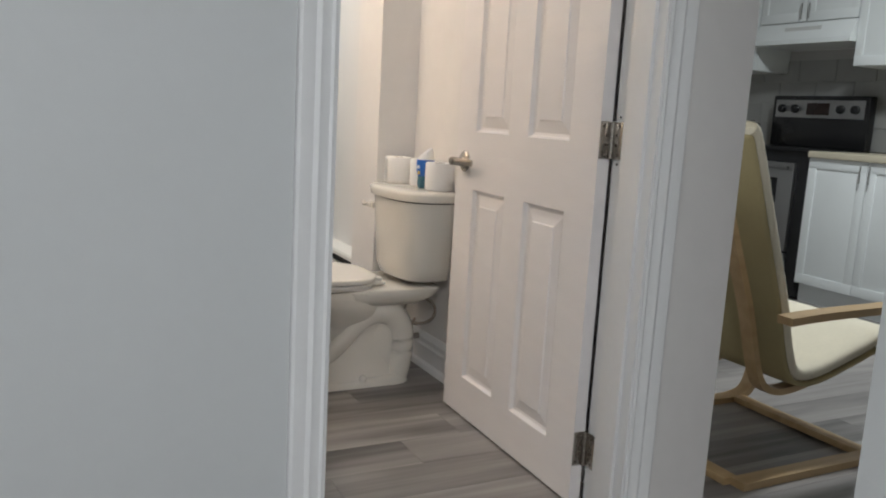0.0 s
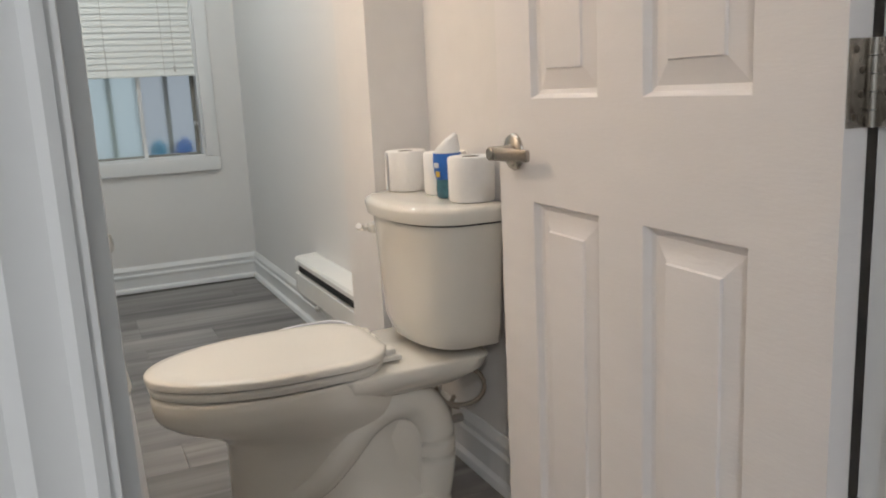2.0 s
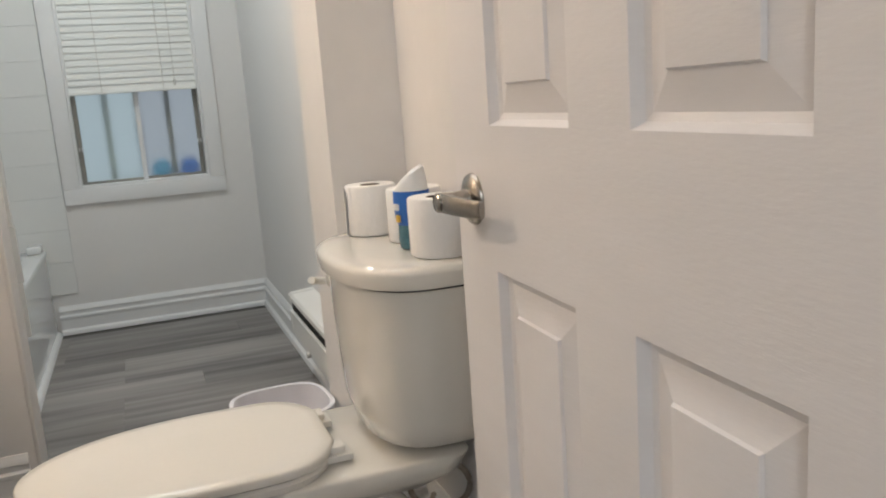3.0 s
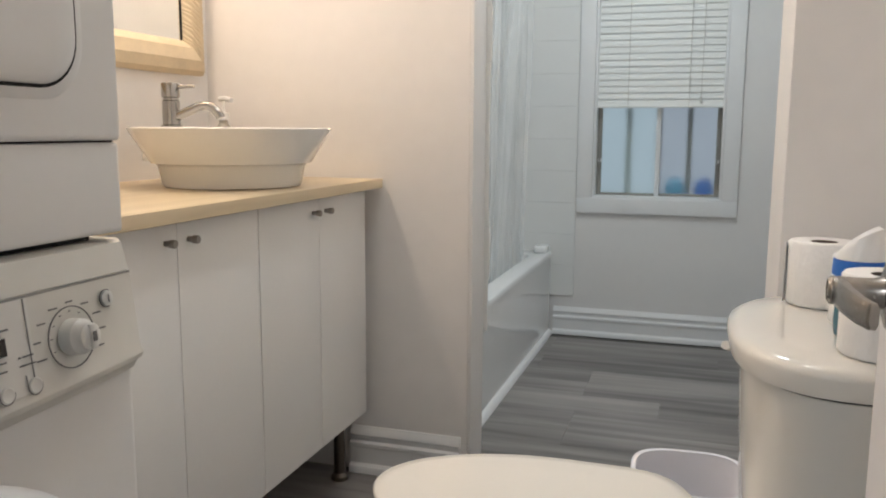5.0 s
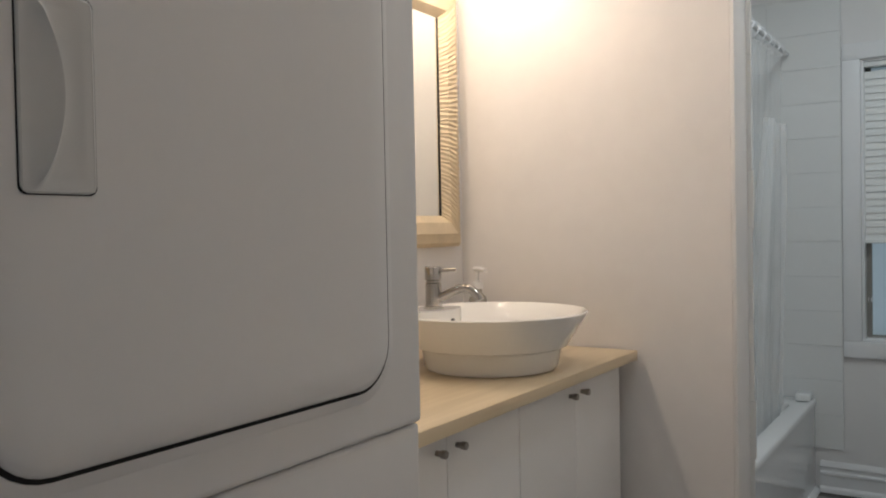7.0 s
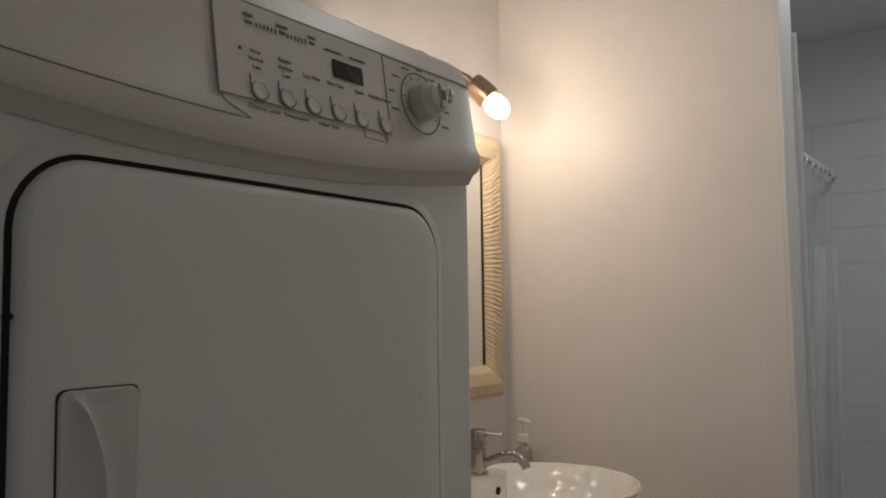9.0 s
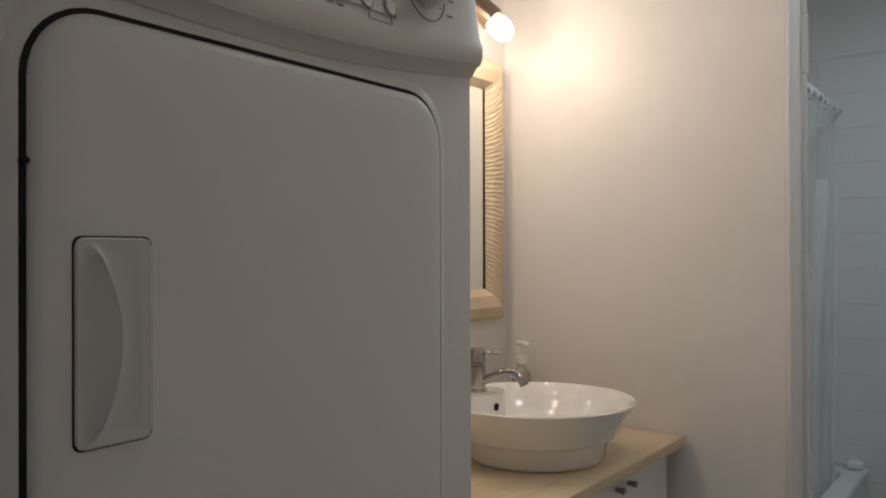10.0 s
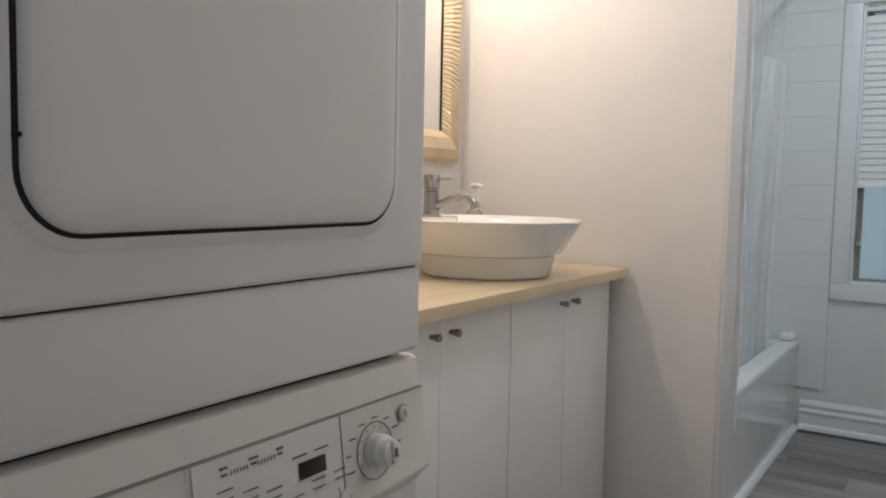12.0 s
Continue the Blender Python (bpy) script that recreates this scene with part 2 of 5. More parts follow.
def backdrop_material():
    m = bpy.data.materials.new("daylight_backdrop")
    m.use_nodes = True
    nt = m.node_tree
    nt.nodes.remove(nt.nodes["Principled BSDF"])
    e = nt.nodes.new("ShaderNodeEmission")
    e.inputs["Color"].default_value = (0.70, 0.85, 0.93, 1)
    e.inputs["Strength"].default_value = 0.45
    nt.links.new(e.outputs[0], nt.nodes["Material Output"].inputs["Surface"])
    return m


M_SKYCARD = backdrop_material()


# ---- mesh helpers ----
def thing(name, label, category, x=0, y=0, z=0, rz=0, kind="", group=""):
    ob = new(name)
    ob.empty_display_size = 0.1
    ob.matrix_basis = pose(x, y, z, 0, 0, rz)
    return tagged(ob, label, category, group, kind)


def finish(bm, me_name, material, smooth):
    bmesh.ops.recalc_face_normals(bm, faces=bm.faces)
    me = bpy.data.meshes.new(me_name)
    bm.to_mesh(me)
    bm.free()
    for m in (material if isinstance(material, (list, tuple)) else [material]):
        me.materials.append(m)
    if smooth:
        me.shade_smooth()
        me.set_sharp_from_angle(angle=radians(smooth if smooth > 1 else 38))
    return me


def part(name, bm, material, parent=None, label="", smooth=40):
    ob = new(name, finish(bm, name, material, smooth))
    if parent:
        ob.parent = parent
    if label:
        ob["label"] = label
    return ob


def solid(name, bm, material, label, category, kind="", smooth=40, group=""):
    return tagged(part(name, bm, material, None, "", smooth), label, category, group, kind)


def box(x0, y0, z0, x1, y1, z1, bevel=0.0, seg=2, bm=None):
    own = bmesh.new()
    bmesh.ops.create_cube(own, size=1)
    for v in own.verts:
        v.co = (x0 + (v.co.x + 0.5) * (x1 - x0), y0 + (v.co.y + 0.5) * (y1 - y0), z0 + (v.co.z + 0.5) * (z1 - z0))
    if bevel:
        bmesh.ops.bevel(own, geom=own.edges[:], offset=bevel, segments=seg, profile=0.6, affect='EDGES')
    return own if bm is None else merge(bm, own)


def merge(bm, other, m=None):
    if m is not None:
        bmesh.ops.transform(other, matrix=m, verts=other.verts)
    me = bpy.data.meshes.new("joined")
    other.to_mesh(me)
    other.free()
    bm.from_mesh(me)
    bpy.data.meshes.remove(me)
    return bm


def loft(rings, cap0=True, cap1=True, closed=True):
    """Skin through rings of equally many points."""
    bm = bmesh.new()
    rows = [[bm.verts.new(p) for p in ring] for ring in rings]
    n = len(rows[0])
    for a, b in zip(rows, rows[1:]):
        for i in range(n if closed else n - 1):
            j = (i + 1) % n
            bm.faces.new((a[i], a[j], b[j], b[i]))
    if cap0 and closed:
        bm.faces.new(rows[0][::-1])
    if cap1 and closed:
        bm.faces.new(rows[-1])
    return bm


def lathe(profile, n=32, cap0=True, cap1=True):
    """Turn (radius, height) points round z."""
    return loft([[(r * math.cos(2 * math.pi * i / n), r * math.sin(2 * math.pi * i / n), z) for i in range(n)] for r, z in profile], cap0, cap1)


def tube(points, radius, n=10, cap=True, radii=None):
    """A round bar along points."""
    rings = []
    pts = [Vector(p) for p in points]
    up = Vector((0, 0, 1))
    for k, p in enumerate(pts):
        d = (pts[min(k + 1, len(pts) - 1)] - pts[max(k - 1, 0)]).normalized()
        side = d.cross(up)
        if side.length < 0.05:
            side = d.cross(Vector((0, 1, 0)))
        side.normalize()
        top = side.cross(d)
        r = radii[k] if radii else radius
        rings.append([p + r * (math.cos(2 * math.pi * i / n) * side + math.sin(2 * math.pi * i / n) * top) for i in range(n)])
    return loft(rings, cap, cap)


def curve_points(ctrl, steps=8):
    """Catmull-Rom through control points."""
    c = [Vector(p) for p in ctrl]
    c = [2 * c[0] - c[1]] + c + [2 * c[-1] - c[-2]]
    out = []
    for i in range(1, len(c) - 2):
        for s in range(steps):
            t = s / steps
            p0, p1, p2, p3 = c[i - 1:i + 3]
            out.append(0.5 * (2 * p1 + (p2 - p0) * t + (2 * p0 - 5 * p1 + 4 * p2 - p3) * t * t + (3 * p1 - p0 - 3 * p2 + p3) * t ** 3))
    out.append(c[-2])
    return out


def extrude_profile(profile, p0, p1, out):
    """A moulding: profile points (away from the wall, height) drawn from p0 to p1 in plan; out: unit vector off the wall."""
    o = Vector((*out, 0))
    rings = [[Vector((*p, 0)) + o * a + Vector((0, 0, h)) for a, h in profile] for p in (p0, p1)]
    return loft(rings)


def hull_ring(cx, cy, z, hx, hy, power=2.5, n=40, front=1.0):
    """A superellipse ring; front stretches its -x half."""
    ring = []
    for i in range(n):
        a = 2 * math.pi * i / n
        c, s = math.cos(a), math.sin(a)
        x = math.copysign(abs(c) ** (2 / power), c) * hx
        if x < 0:
            x *= front
        ring.append((cx + x, cy + math.copysign(abs(s) ** (2 / power), s) * hy, z))
    return ring


def round_rect(cy, cz, hy, hz, r, x, n=6):
    """A rounded rectangle in the yz plane at x."""
    ring = []
    for sy, sz, a0 in ((1, 1, 0), (-1, 1, 90), (-1, -1, 180), (1, -1, 270)):
        for i in range(n + 1):
            a = radians(a0 + 90 * i / n)
            ring.append((x, cy + sy * (hy - r) + r * math.cos(a), cz + sz * (hz - r) + r * math.sin(a)))
    return ring


# ---- setting: floor, ceiling, walls ----
FX0, FX1, FY0, FY1 = -1.3, 5.9, -1.9, 6.6
floor = solid("floor", box(FX0, FY0, -0.12, FX1, FY1, -0.006), M_GAP, "grey wood-look vinyl plank floor throughout the flat", "floor", "structure", 0)
solid("ceiling", box(FX0, FY0, CEIL, FX1, FY1, CEIL + 0.1), M_CEIL, "plain white painted ceiling", "ceiling", "structure", 0)


def wall(name, x0, y0, x1, y1, label, material=M_WALL, z0=-0.006, z1=CEIL):
    return solid(name, box(x0, y0, z0, x1, y1, z1), material, label, "wall", "structure", 0)


wall("wall_vanity", X_VAN - 0.12, Y_BATH, X_VAN, Y_FAR, "warm white painted wall behind vanity and tub", M_WARM)
wall("wall_toilet", X_TOI, Y_BATH, X_TOI + 0.12, CHASE[1], "white painted wall behind the toilet", M_WARM)
wall("wall_chase", CHASE[0], CHASE[1], X_TOI + 0.12, CHASE[2], "boxed-out white pipe chase beside the toilet", M_WARM)
wall("wall_side", X_FAR, CHASE[2], X_FAR + 0.12, Y_FAR, "pale blue-white painted wall above the baseboard heater")
wall("wall_partition", X_VAN, Y_PART, X_PART - 0.012, Y_PART + PART_T, "white partition wall between vanity and bathtub", M_WARM)
solid("trim_partition_end", box(X_PART - 0.012, Y_PART - 0.001, 0, X_PART, Y_PART + PART_T + 0.001, CEIL, 0.004), M_WALL, "rounded painted corner bead on the partition end", "trim", "structure")
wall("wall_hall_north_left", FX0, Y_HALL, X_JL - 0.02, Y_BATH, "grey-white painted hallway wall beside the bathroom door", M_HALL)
wall("wall_hall_north_right", X_JR + 0.02, Y_HALL, X_WEND, Y_BATH, "short painted wall between bathroom door and kitchen", M_WARM)
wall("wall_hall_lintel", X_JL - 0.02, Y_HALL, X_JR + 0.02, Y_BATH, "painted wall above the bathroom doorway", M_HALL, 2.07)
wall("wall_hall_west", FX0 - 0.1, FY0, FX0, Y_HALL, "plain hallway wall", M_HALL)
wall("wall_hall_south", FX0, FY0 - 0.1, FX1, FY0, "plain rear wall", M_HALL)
wall("wall_hall_east", 1.185, FY0, 1.305, 0.85, "white wall end where the hallway opens to the kitchen", M_HALL)
wall("wall_kitchen_back", 5.00, FY0, 5.12, FY1, "kitchen wall behind the stove", M_WALL)
wall("wall_kitchen_north", X_TOI + 0.12, FY1 - 0.7, 5.00, FY1 - 0.6, "far kitchen wall", M_WALL)
# window wall with its opening
WX0, WX1, WZ0, WZ1 = 0.729, 1.344, 0.709, 1.98
wall("wall_window_left", X_VAN - 0.12, Y_FAR, WX0, Y_FAR + 0.16, "pale wall beside the bathroom window")
wall("wall_window_right", WX1, Y_FAR, X_FAR + 0.12, Y_FAR + 0.16, "pale wall beside the bathroom window")
wall("wall_window_below", WX0, Y_FAR, WX1, Y_FAR + 0.16, "pale wall under the bathroom window", M_WALL, -0.006, WZ0)
wall("wall_window_above", WX0, Y_FAR, WX1, Y_FAR + 0.16, "pale wall over the bathroom window", M_WALL, WZ1)

# ---- baseboards and casings ----
BASE = [(0, 0), (0.032, 0), (0.032, 0.010), (0.027, 0.020), (0.017, 0.026), (0.0155, 0.028), (0.0155, 0.078), (0.020, 0.082), (0.020, 0.092), (0.011, 0.098), (0.011, 0.112), (0.016, 0.117), (0.014, 0.126), (0.006, 0.136), (0.004, 0.142), (0, 0.142)]


def baseboard(p0, p1, out):
    solid("baseboard", extrude_profile(BASE, p0, p1, out), M_TRIM, "stepped white baseboard with a quarter-round shoe at the floor", "baseboard", "structure", 30)


baseboard((X_TUB + 0.02, Y_FAR), (X_FAR, Y_FAR), (0, -1))
baseboard((X_FAR, CHASE[2]), (X_FAR, Y_FAR), (-1, 0))
baseboard((X_TOI, Y_BATH), (X_TOI, CHASE[1]), (-1, 0))
baseboard((CHASE[0], CHASE[1]), (X_TOI, CHASE[1]), (0, -1))
baseboard((CHASE[0], CHASE[1]), (CHASE[0], CHASE[2]), (-1, 0))
baseboard((0.262, Y_PART), (X_PART - 0.03, Y_PART), (0, -1))
baseboard((FX0, Y_HALL), (X_JL - 0.09, Y_HALL), (0, -1))
solid("trim_tub_floor", extrude_profile([(0, 0), (0.022, 0), (0.020, 0.012), (0.010, 0.022), (0, 0.026)], (X_TUB, Y_PART + PART_T), (X_TUB, Y_FAR - 0.03), (1, 0)), M_TRIM, "white quarter-round trim along the tub foot", "trim", "structure")

# colonial casing: across the wall, off the wall
CASING = [(0.0, 0.0), (0.0, 0.008), (0.006, 0.011), (0.012, 0.008), (0.024, 0.010), (0.034, 0.016), (0.044, 0.012), (0.060, 0.017), (0.072, 0.019), (0.078, 0.015), (0.078, 0.0)]


def casing_leg(x, side, z1):
    """A door casing leg on the hall face; side -1 runs to -x from x."""
    bm = loft([[(x + side * a, Y_HALL - d, z) for a, d in CASING] for z in (0.0, z1)])
    return solid("trim_casing", bm, M_TRIM, "white moulded door casing", "trim", "structure", 25)


casing_leg(X_JL - 0.006, -1, 2.06)
casing_leg(X_JR + 0.006, 1, 2.06)
solid("trim_casing_head", loft([[(x, Y_HALL - d, 2.06 + a) for a, d in CASING] for x in (X_JL - 0.084, X_JR + 0.084)]), M_TRIM, "white moulded door casing head", "trim", "structure", 25)
for xa, xb in ((X_JL - 0.02, X_JL), (X_JR, X_JR + 0.02)):
    solid("trim_door_jamb", box(xa, Y_HALL - 0.002, 0, xb, Y_BATH + 0.002, 2.05, 0.002), M_TRIM, "white painted door jamb", "trim", "structure")
solid("trim_door_jamb_head", box(X_JL, Y_HALL - 0.002, 2.05, X_JR, Y_BATH + 0.002, 2.07, 0.002), M_TRIM, "white painted head jamb", "trim", "structure")
solid("trim_door_stop", box(X_JL, Y_HALL + 0.03, 0, X_JL + 0.011, Y_BATH - 0.04, 2.05, 0.002), M_TRIM, "white door stop strip", "trim", "structure")
solid("trim_door_stop", box(X_JR - 0.011, Y_HALL + 0.03, 0, X_JR, Y_BATH - 0.04, 2.05, 0.002), M_TRIM, "white door stop strip", "trim", "structure")

# ---- the open door: local x off its face, y from hinge to free edge ----
DW, DT, DH = 0.823, 0.036, 2.035
door = thing("door_1", "open white six-panel interior door swung into the bathroom", "door", 1.4385, 1.812, 0.008, -1.9, "structure")
COLS = [0.0, 0.136, 0.354, 0.472, 0.688, DW]
ROWS_Z = [0.0, 0.138, 0.793, 0.986, 1.60, 1.70, 1.90, DH]
slab = bmesh.new()
for fx in (-DT / 2, DT / 2):
    for i in range(5):
        for j in range(7):
            if i in (1, 3) and j in (1, 3, 5):
                continue
            slab.faces.new([slab.verts.new((fx, y, z)) for y, z in ((COLS[i], ROWS_Z[j]), (COLS[i + 1], ROWS_Z[j]), (COLS[i + 1], ROWS_Z[j + 1]), (COLS[i], ROWS_Z[j + 1]))])
h = DT / 2
for q in (((-h, 0, 0), (h, 0, 0), (h, 0, DH), (-h, 0, DH)), ((-h, DW, 0), (h, DW, 0), (h, DW, DH), (-h, DW, DH)), ((-h, 0, DH), (h, 0, DH), (h, DW, DH), (-h, DW, DH)), ((-h, 0, 0), (h, 0, 0), (h, DW, 0), (-h, DW, 0))):
    slab.faces.new([slab.verts.new(p) for p in q])
bmesh.ops.remove_doubles(slab, verts=slab.verts, dist=0.0005)
leaf = part("door_leaf", slab, M_DOOR, door, smooth=0)
leaf.location.x = -DT / 2 - 0.002
NEST = ((0.0, 0.0), (0.003, 0.0055), (0.007, 0.0120), (0.015, 0.0145), (0.050, 0.0060), (0.052, 0.0020), (0.055, 0.0016))
for i in (1, 3):
    for j in (1, 3, 5):
        pan = bmesh.new()
        for sgn in (-1, 1):
            rings = []
            for inset, deep in NEST:
                ya, yb, za, zb = COLS[i] + inset, COLS[i + 1] - inset, ROWS_Z[j] + inset, ROWS_Z[j + 1] - inset
                x = sgn * (h - deep)
                rings.append([(x, ya, za), (x, yb, za), (x, yb, zb), (x, ya, zb)])
            merge(pan, loft(rings, False, True))
        p = part("door_panel", pan, M_DOOR, door, smooth=18)
        p.location.x = -DT / 2 - 0.002
# lever handle
HY, HZ = 0.758, 0.884
handle = part("door_handle", merge(lathe([(0.0365, 0), (0.0365, 0.003), (0.033, 0.008), (0.022, 0.0115), (0.016, 0.012)], 36), bmesh.new()), M_STEEL, door, "brushed nickel rose and lever")
handle.matrix_basis = pose(-DT - 0.001, HY, HZ, 0, -90, 0)
part("handle_neck", lathe([(0.0165, 0.010), (0.0135, 0.020), (0.0130, 0.036), (0.0135, 0.042), (0.0135, 0.056), (0.0105, 0.0585), (0.0105, 0.0575), (0.004, 0.0575)], 28), M_STEEL, handle)
lever_bar = loft([[(a * hw, y, z + b * ht) for a, b in ((-1, -0.6), (-0.6, -1), (0.6, -1), (1, -0.6), (1, 0.6), (0.6, 1), (-0.6, 1), (-1, 0.6))] for y, z, hw, ht in ((0.012, 0.047, 0.009, 0.007), (-0.004, 0.048, 0.0135, 0.0075), (-0.045, 0.047, 0.0125, 0.0055), (-0.088, 0.042, 0.0115, 0.0048), (-0.112, 0.036, 0.0110, 0.0045), (-0.114, 0.035, 0.0095, 0.0035))])
part("lever", lever_bar, M_STEEL, handle, "flat tapered lever", 30)
for hz in (0.156, 0.996, 1.83):
    hinge = part("hinge", box(-DT - 0.001, -0.0025, hz - 0.048, -0.006, 0.0, hz + 0.048, 0.0012), M_STEEL, door, "worn brushed nickel butt hinge")
    part("hinge_leaf", box(-0.0025, -0.047, hz - 0.048, 0.001, -0.010, hz + 0.048, 0.0012), M_STEEL, hinge)
    for k in range(5):
        kn = lathe([(0.0068, hz - 0.048 + k * 0.0194), (0.0068, hz - 0.048 + k * 0.0194 + 0.0184)], 14)
        part("knuckle", merge(bmesh.new(), kn, pose(-0.004, -0.006, 0)), M_STEEL, hinge)
    for dz in (-0.036, -0.012, 0.014, 0.036):
        for flip in (0, 1):
            m = pose(-0.0025, -0.024 - 0.010 * (abs(dz) > 0.02), hz + dz, 0, -90, 0) if flip else pose(-0.018 - 0.010 * (abs(dz) > 0.02), -0.0025, hz + dz, 90, 0, 0)
            part("screw", merge(bmesh.new(), lathe([(0.0040, 0), (0.0040, 0.0006), (0.0028, 0.0012)], 12), m), M_DARKSTEEL, hinge)
for dz in (0.936, 1.056):
    part("old_screw_hole", merge(bmesh.new(), lathe([(0.0035, 0), (0.0035, 0.0008)], 10), pose(0.0012, -0.03, dz, 0, -90, 0)), M_BLACK, door)

# ---- window: casing, sliding sashes, bars, blind ----
window = thing("window_1", "white-cased sliding window with frosted panes and outside bars", "window", 0, Y_FAR, 0, 0, "structure")
for a, b, c, d in ((WX0 - 0.075, WZ0 - 0.075, WX1 + 0.072, WZ0), (WX0 - 0.075, WZ1, WX1 + 0.072, WZ1 + 0.075), (WX0 - 0.075, WZ0, WX0, WZ1), (WX1, WZ0, WX1 + 0.072, WZ1)):
    part("window_casing", box(a, -0.020, b, c, -0.001, d, 0.003), M_TRIM, window)
for a, b, c, d in ((WX0, WZ0, WX0 + 0.012, WZ1), (WX1 - 0.012, WZ0, WX1, WZ1), (WX0 + 0.012, WZ0, WX1 - 0.012, WZ0 + 0.012), (WX0 + 0.012, WZ1 - 0.012, WX1 - 0.012, WZ1)):
    part("window_liner", box(a, -0.002, b, c, 0.12, d, 0.001), M_TRIM, window)
GX0, GX1, GZ0, GZ1 = WX0 + 0.012, WX1 - 0.012, WZ0 + 0.012, WZ1 - 0.012
MID = GX0 + 0.50 * (GX1 - GX0)
for a, b, y0, mid_white in ((GX0, MID + 0.012, 0.060, False), (MID - 0.012, GX1, 0.085, True)):
    sash = part("window_frame", box(a, y0, GZ0, a + 0.022, y0 + 0.022, GZ1, 0.002), M_TRIM if mid_white else M_ALU, window, "weathered sliding sash")
    part("stile", box(b - 0.022, y0, GZ0, b, y0 + 0.022, GZ1, 0.002), M_ALU if mid_white else M_TRIM, sash)
    part("rail", box(a + 0.022, y0, GZ0, b - 0.022, y0 + 0.022, GZ0 + 0.012, 0.002), M_ALU, sash)
    part("rail", box(a + 0.022, y0, GZ1 - 0.02, b - 0.022, y0 + 0.022, GZ1, 0.002), M_ALU, sash)
    pane = part("pane", box(a + 0.022, y0 + 0.009, GZ0 + 0.012, b - 0.022, y0 + 0.013, GZ1 - 0.02), M_FROST_GREY if mid_white else M_FROST, sash, "frosted lilac-grey glass" if mid_white else "frosted pale blue glass", 0)
    pane.visible_shadow = False
for x in (GX0 + 0.006, GX1 - 0.026):
    latch = part("sash_latch", box(x, 0.040, 0.885, x + 0.020, 0.062, 0.905, 0.004), M_TRIM, window, "small white sash latch")
    part("latch_tab", box(x + 0.006, 0.030, 0.870, x + 0.012, 0.041, 0.920, 0.002), M_ALU, latch)
grille = thing("window_grille", "dark outside security bars behind the frosted panes", "window bars", 0, Y_FAR, 0)
for k in range(1, 4):
    x = GX0 + k * (GX1 - GX0) / 4
    part("bar", box(x - 0.012, 0.135, WZ0 - 0.02, x + 0.012, 0.155, WZ1, 0.003), M_BARS, grille)
part("rail", box(GX0 - 0.01, 0.135, WZ1 - 0.02, GX1 + 0.01, 0.150, WZ1 + 0.01, 0.002), M_BARS, grille)
solid("ground", box(-60, Y_FAR + 0.7, -0.5, 60, 120, -0.3), mat("outside_ground", (0.25, 0.24, 0.22), 0.9, var=0.2), "plain ground outside the window", "ground", "structure", 0)
for bx, br, tone in ((MID + 0.085, 0.048, mat("pale_blue_bag", (0.10, 0.42, 0.62), 0.5, var=0.3, scale=30)), (MID + 0.225, 0.050, M_BLUEPL)):
    bag = lathe([(0.02, 0), (br * 0.9, 0.012), (br, 0.05), (br * 0.8, 0.09), (br * 0.4, 0.115), (0.012, 0.125)], 20)
    for v in bag.verts:
        v.co *= 1 + 0.14 * noise.noise(v.co * 26)
        v.co.y *= 0.55
        v.co.z *= 0.78
    ob = solid("plastic_bag", bag, tone, "blue plastic bag lying against the outside of the window", "bag")
    ob.matrix_basis = pose(bx, Y_FAR + 0.195, WZ0 + 0.0)
solid("outer_sill", box(WX0 - 0.1, Y_FAR + 0.1605, WZ0 - 0.05, WX1 + 0.1, Y_FAR + 0.26, WZ0, 0.004), M_BARS, "weathered outside window sill", "window sill", "structure")
solid("backdrop", box(WX0 - 1.2, Y_FAR + 0.62, 0.0, WX1 + 1.2, Y_FAR + 0.64, 3.2), M_SKYCARD, "pale daylight beyond the frosted window", "backdrop", "structure", 0)

BZ0 = 1.152
blind = thing("window_blind", "half-lowered white slatted blind with cords and tilt wand", "blind", 0, Y_FAR, 0)
part("headrail", box(WX0 + 0.004, 0.006, WZ1 - 0.035, WX1 - 0.004, 0.036, WZ1 - 0.013, 0.002), M_SLAT, blind)
part("bottom_rail", box(WX0 + 0.004, 0.008, BZ0, WX1 - 0.004, 0.034, BZ0 + 0.014, 0.004), M_SLAT, blind)
slat = bmesh.new()
sx0, sx1 = WX0 + 0.006, WX1 - 0.006
rings = []
for x in (sx0, sx1):
    rings.append([(x, 0.0040, 0.0175), (x, 0.0002, 0.0065), (x, -0.0028, -0.0060), (x, -0.0045, -0.0180), (x, -0.0038, -0.0182), (x, -0.0020, -0.0061), (x, 0.0010, 0.0063), (x, 0.0047, 0.0173)])
slat_mesh = finish(loft(rings), "slat", M_SLAT, 30)
zz = BZ0 + 0.030
while zz < WZ1 - 0.045:
    s = new("slat", slat_mesh)
    s.parent = blind
    s.matrix_basis = pose(0, 0.021, zz, random.uniform(-3, 3), 0, 0)
    zz += 0.0315 * random.uniform(0.97, 1.03)
for x in (WX0 + 0.16, WX1 - 0.17):
    part("ladder_cord", tube([(x, 0.004, BZ0 + 0.01), (x, 0.004, 1.5), (x, 0.005, WZ1 - 0.03)], 0.0014, 6), M_CORD, blind)
wand = part("pull_cord", tube([(WX1 - 0.115, 0.0, BZ0 + 0.05), (WX1 - 0.113, 0.001, 1.5), (WX1 - 0.112, 0.005, WZ1 - 0.03)], 0.0013, 6), M_CORD, blind)
part("tassel", merge(bmesh.new(), lathe([(0.002, 0.03), (0.005, 0.022), (0.006, 0.0), (0.003, -0.002)], 10), pose(WX1 - 0.115, 0.0, BZ0 + 0.026)), M_CORD, wand)

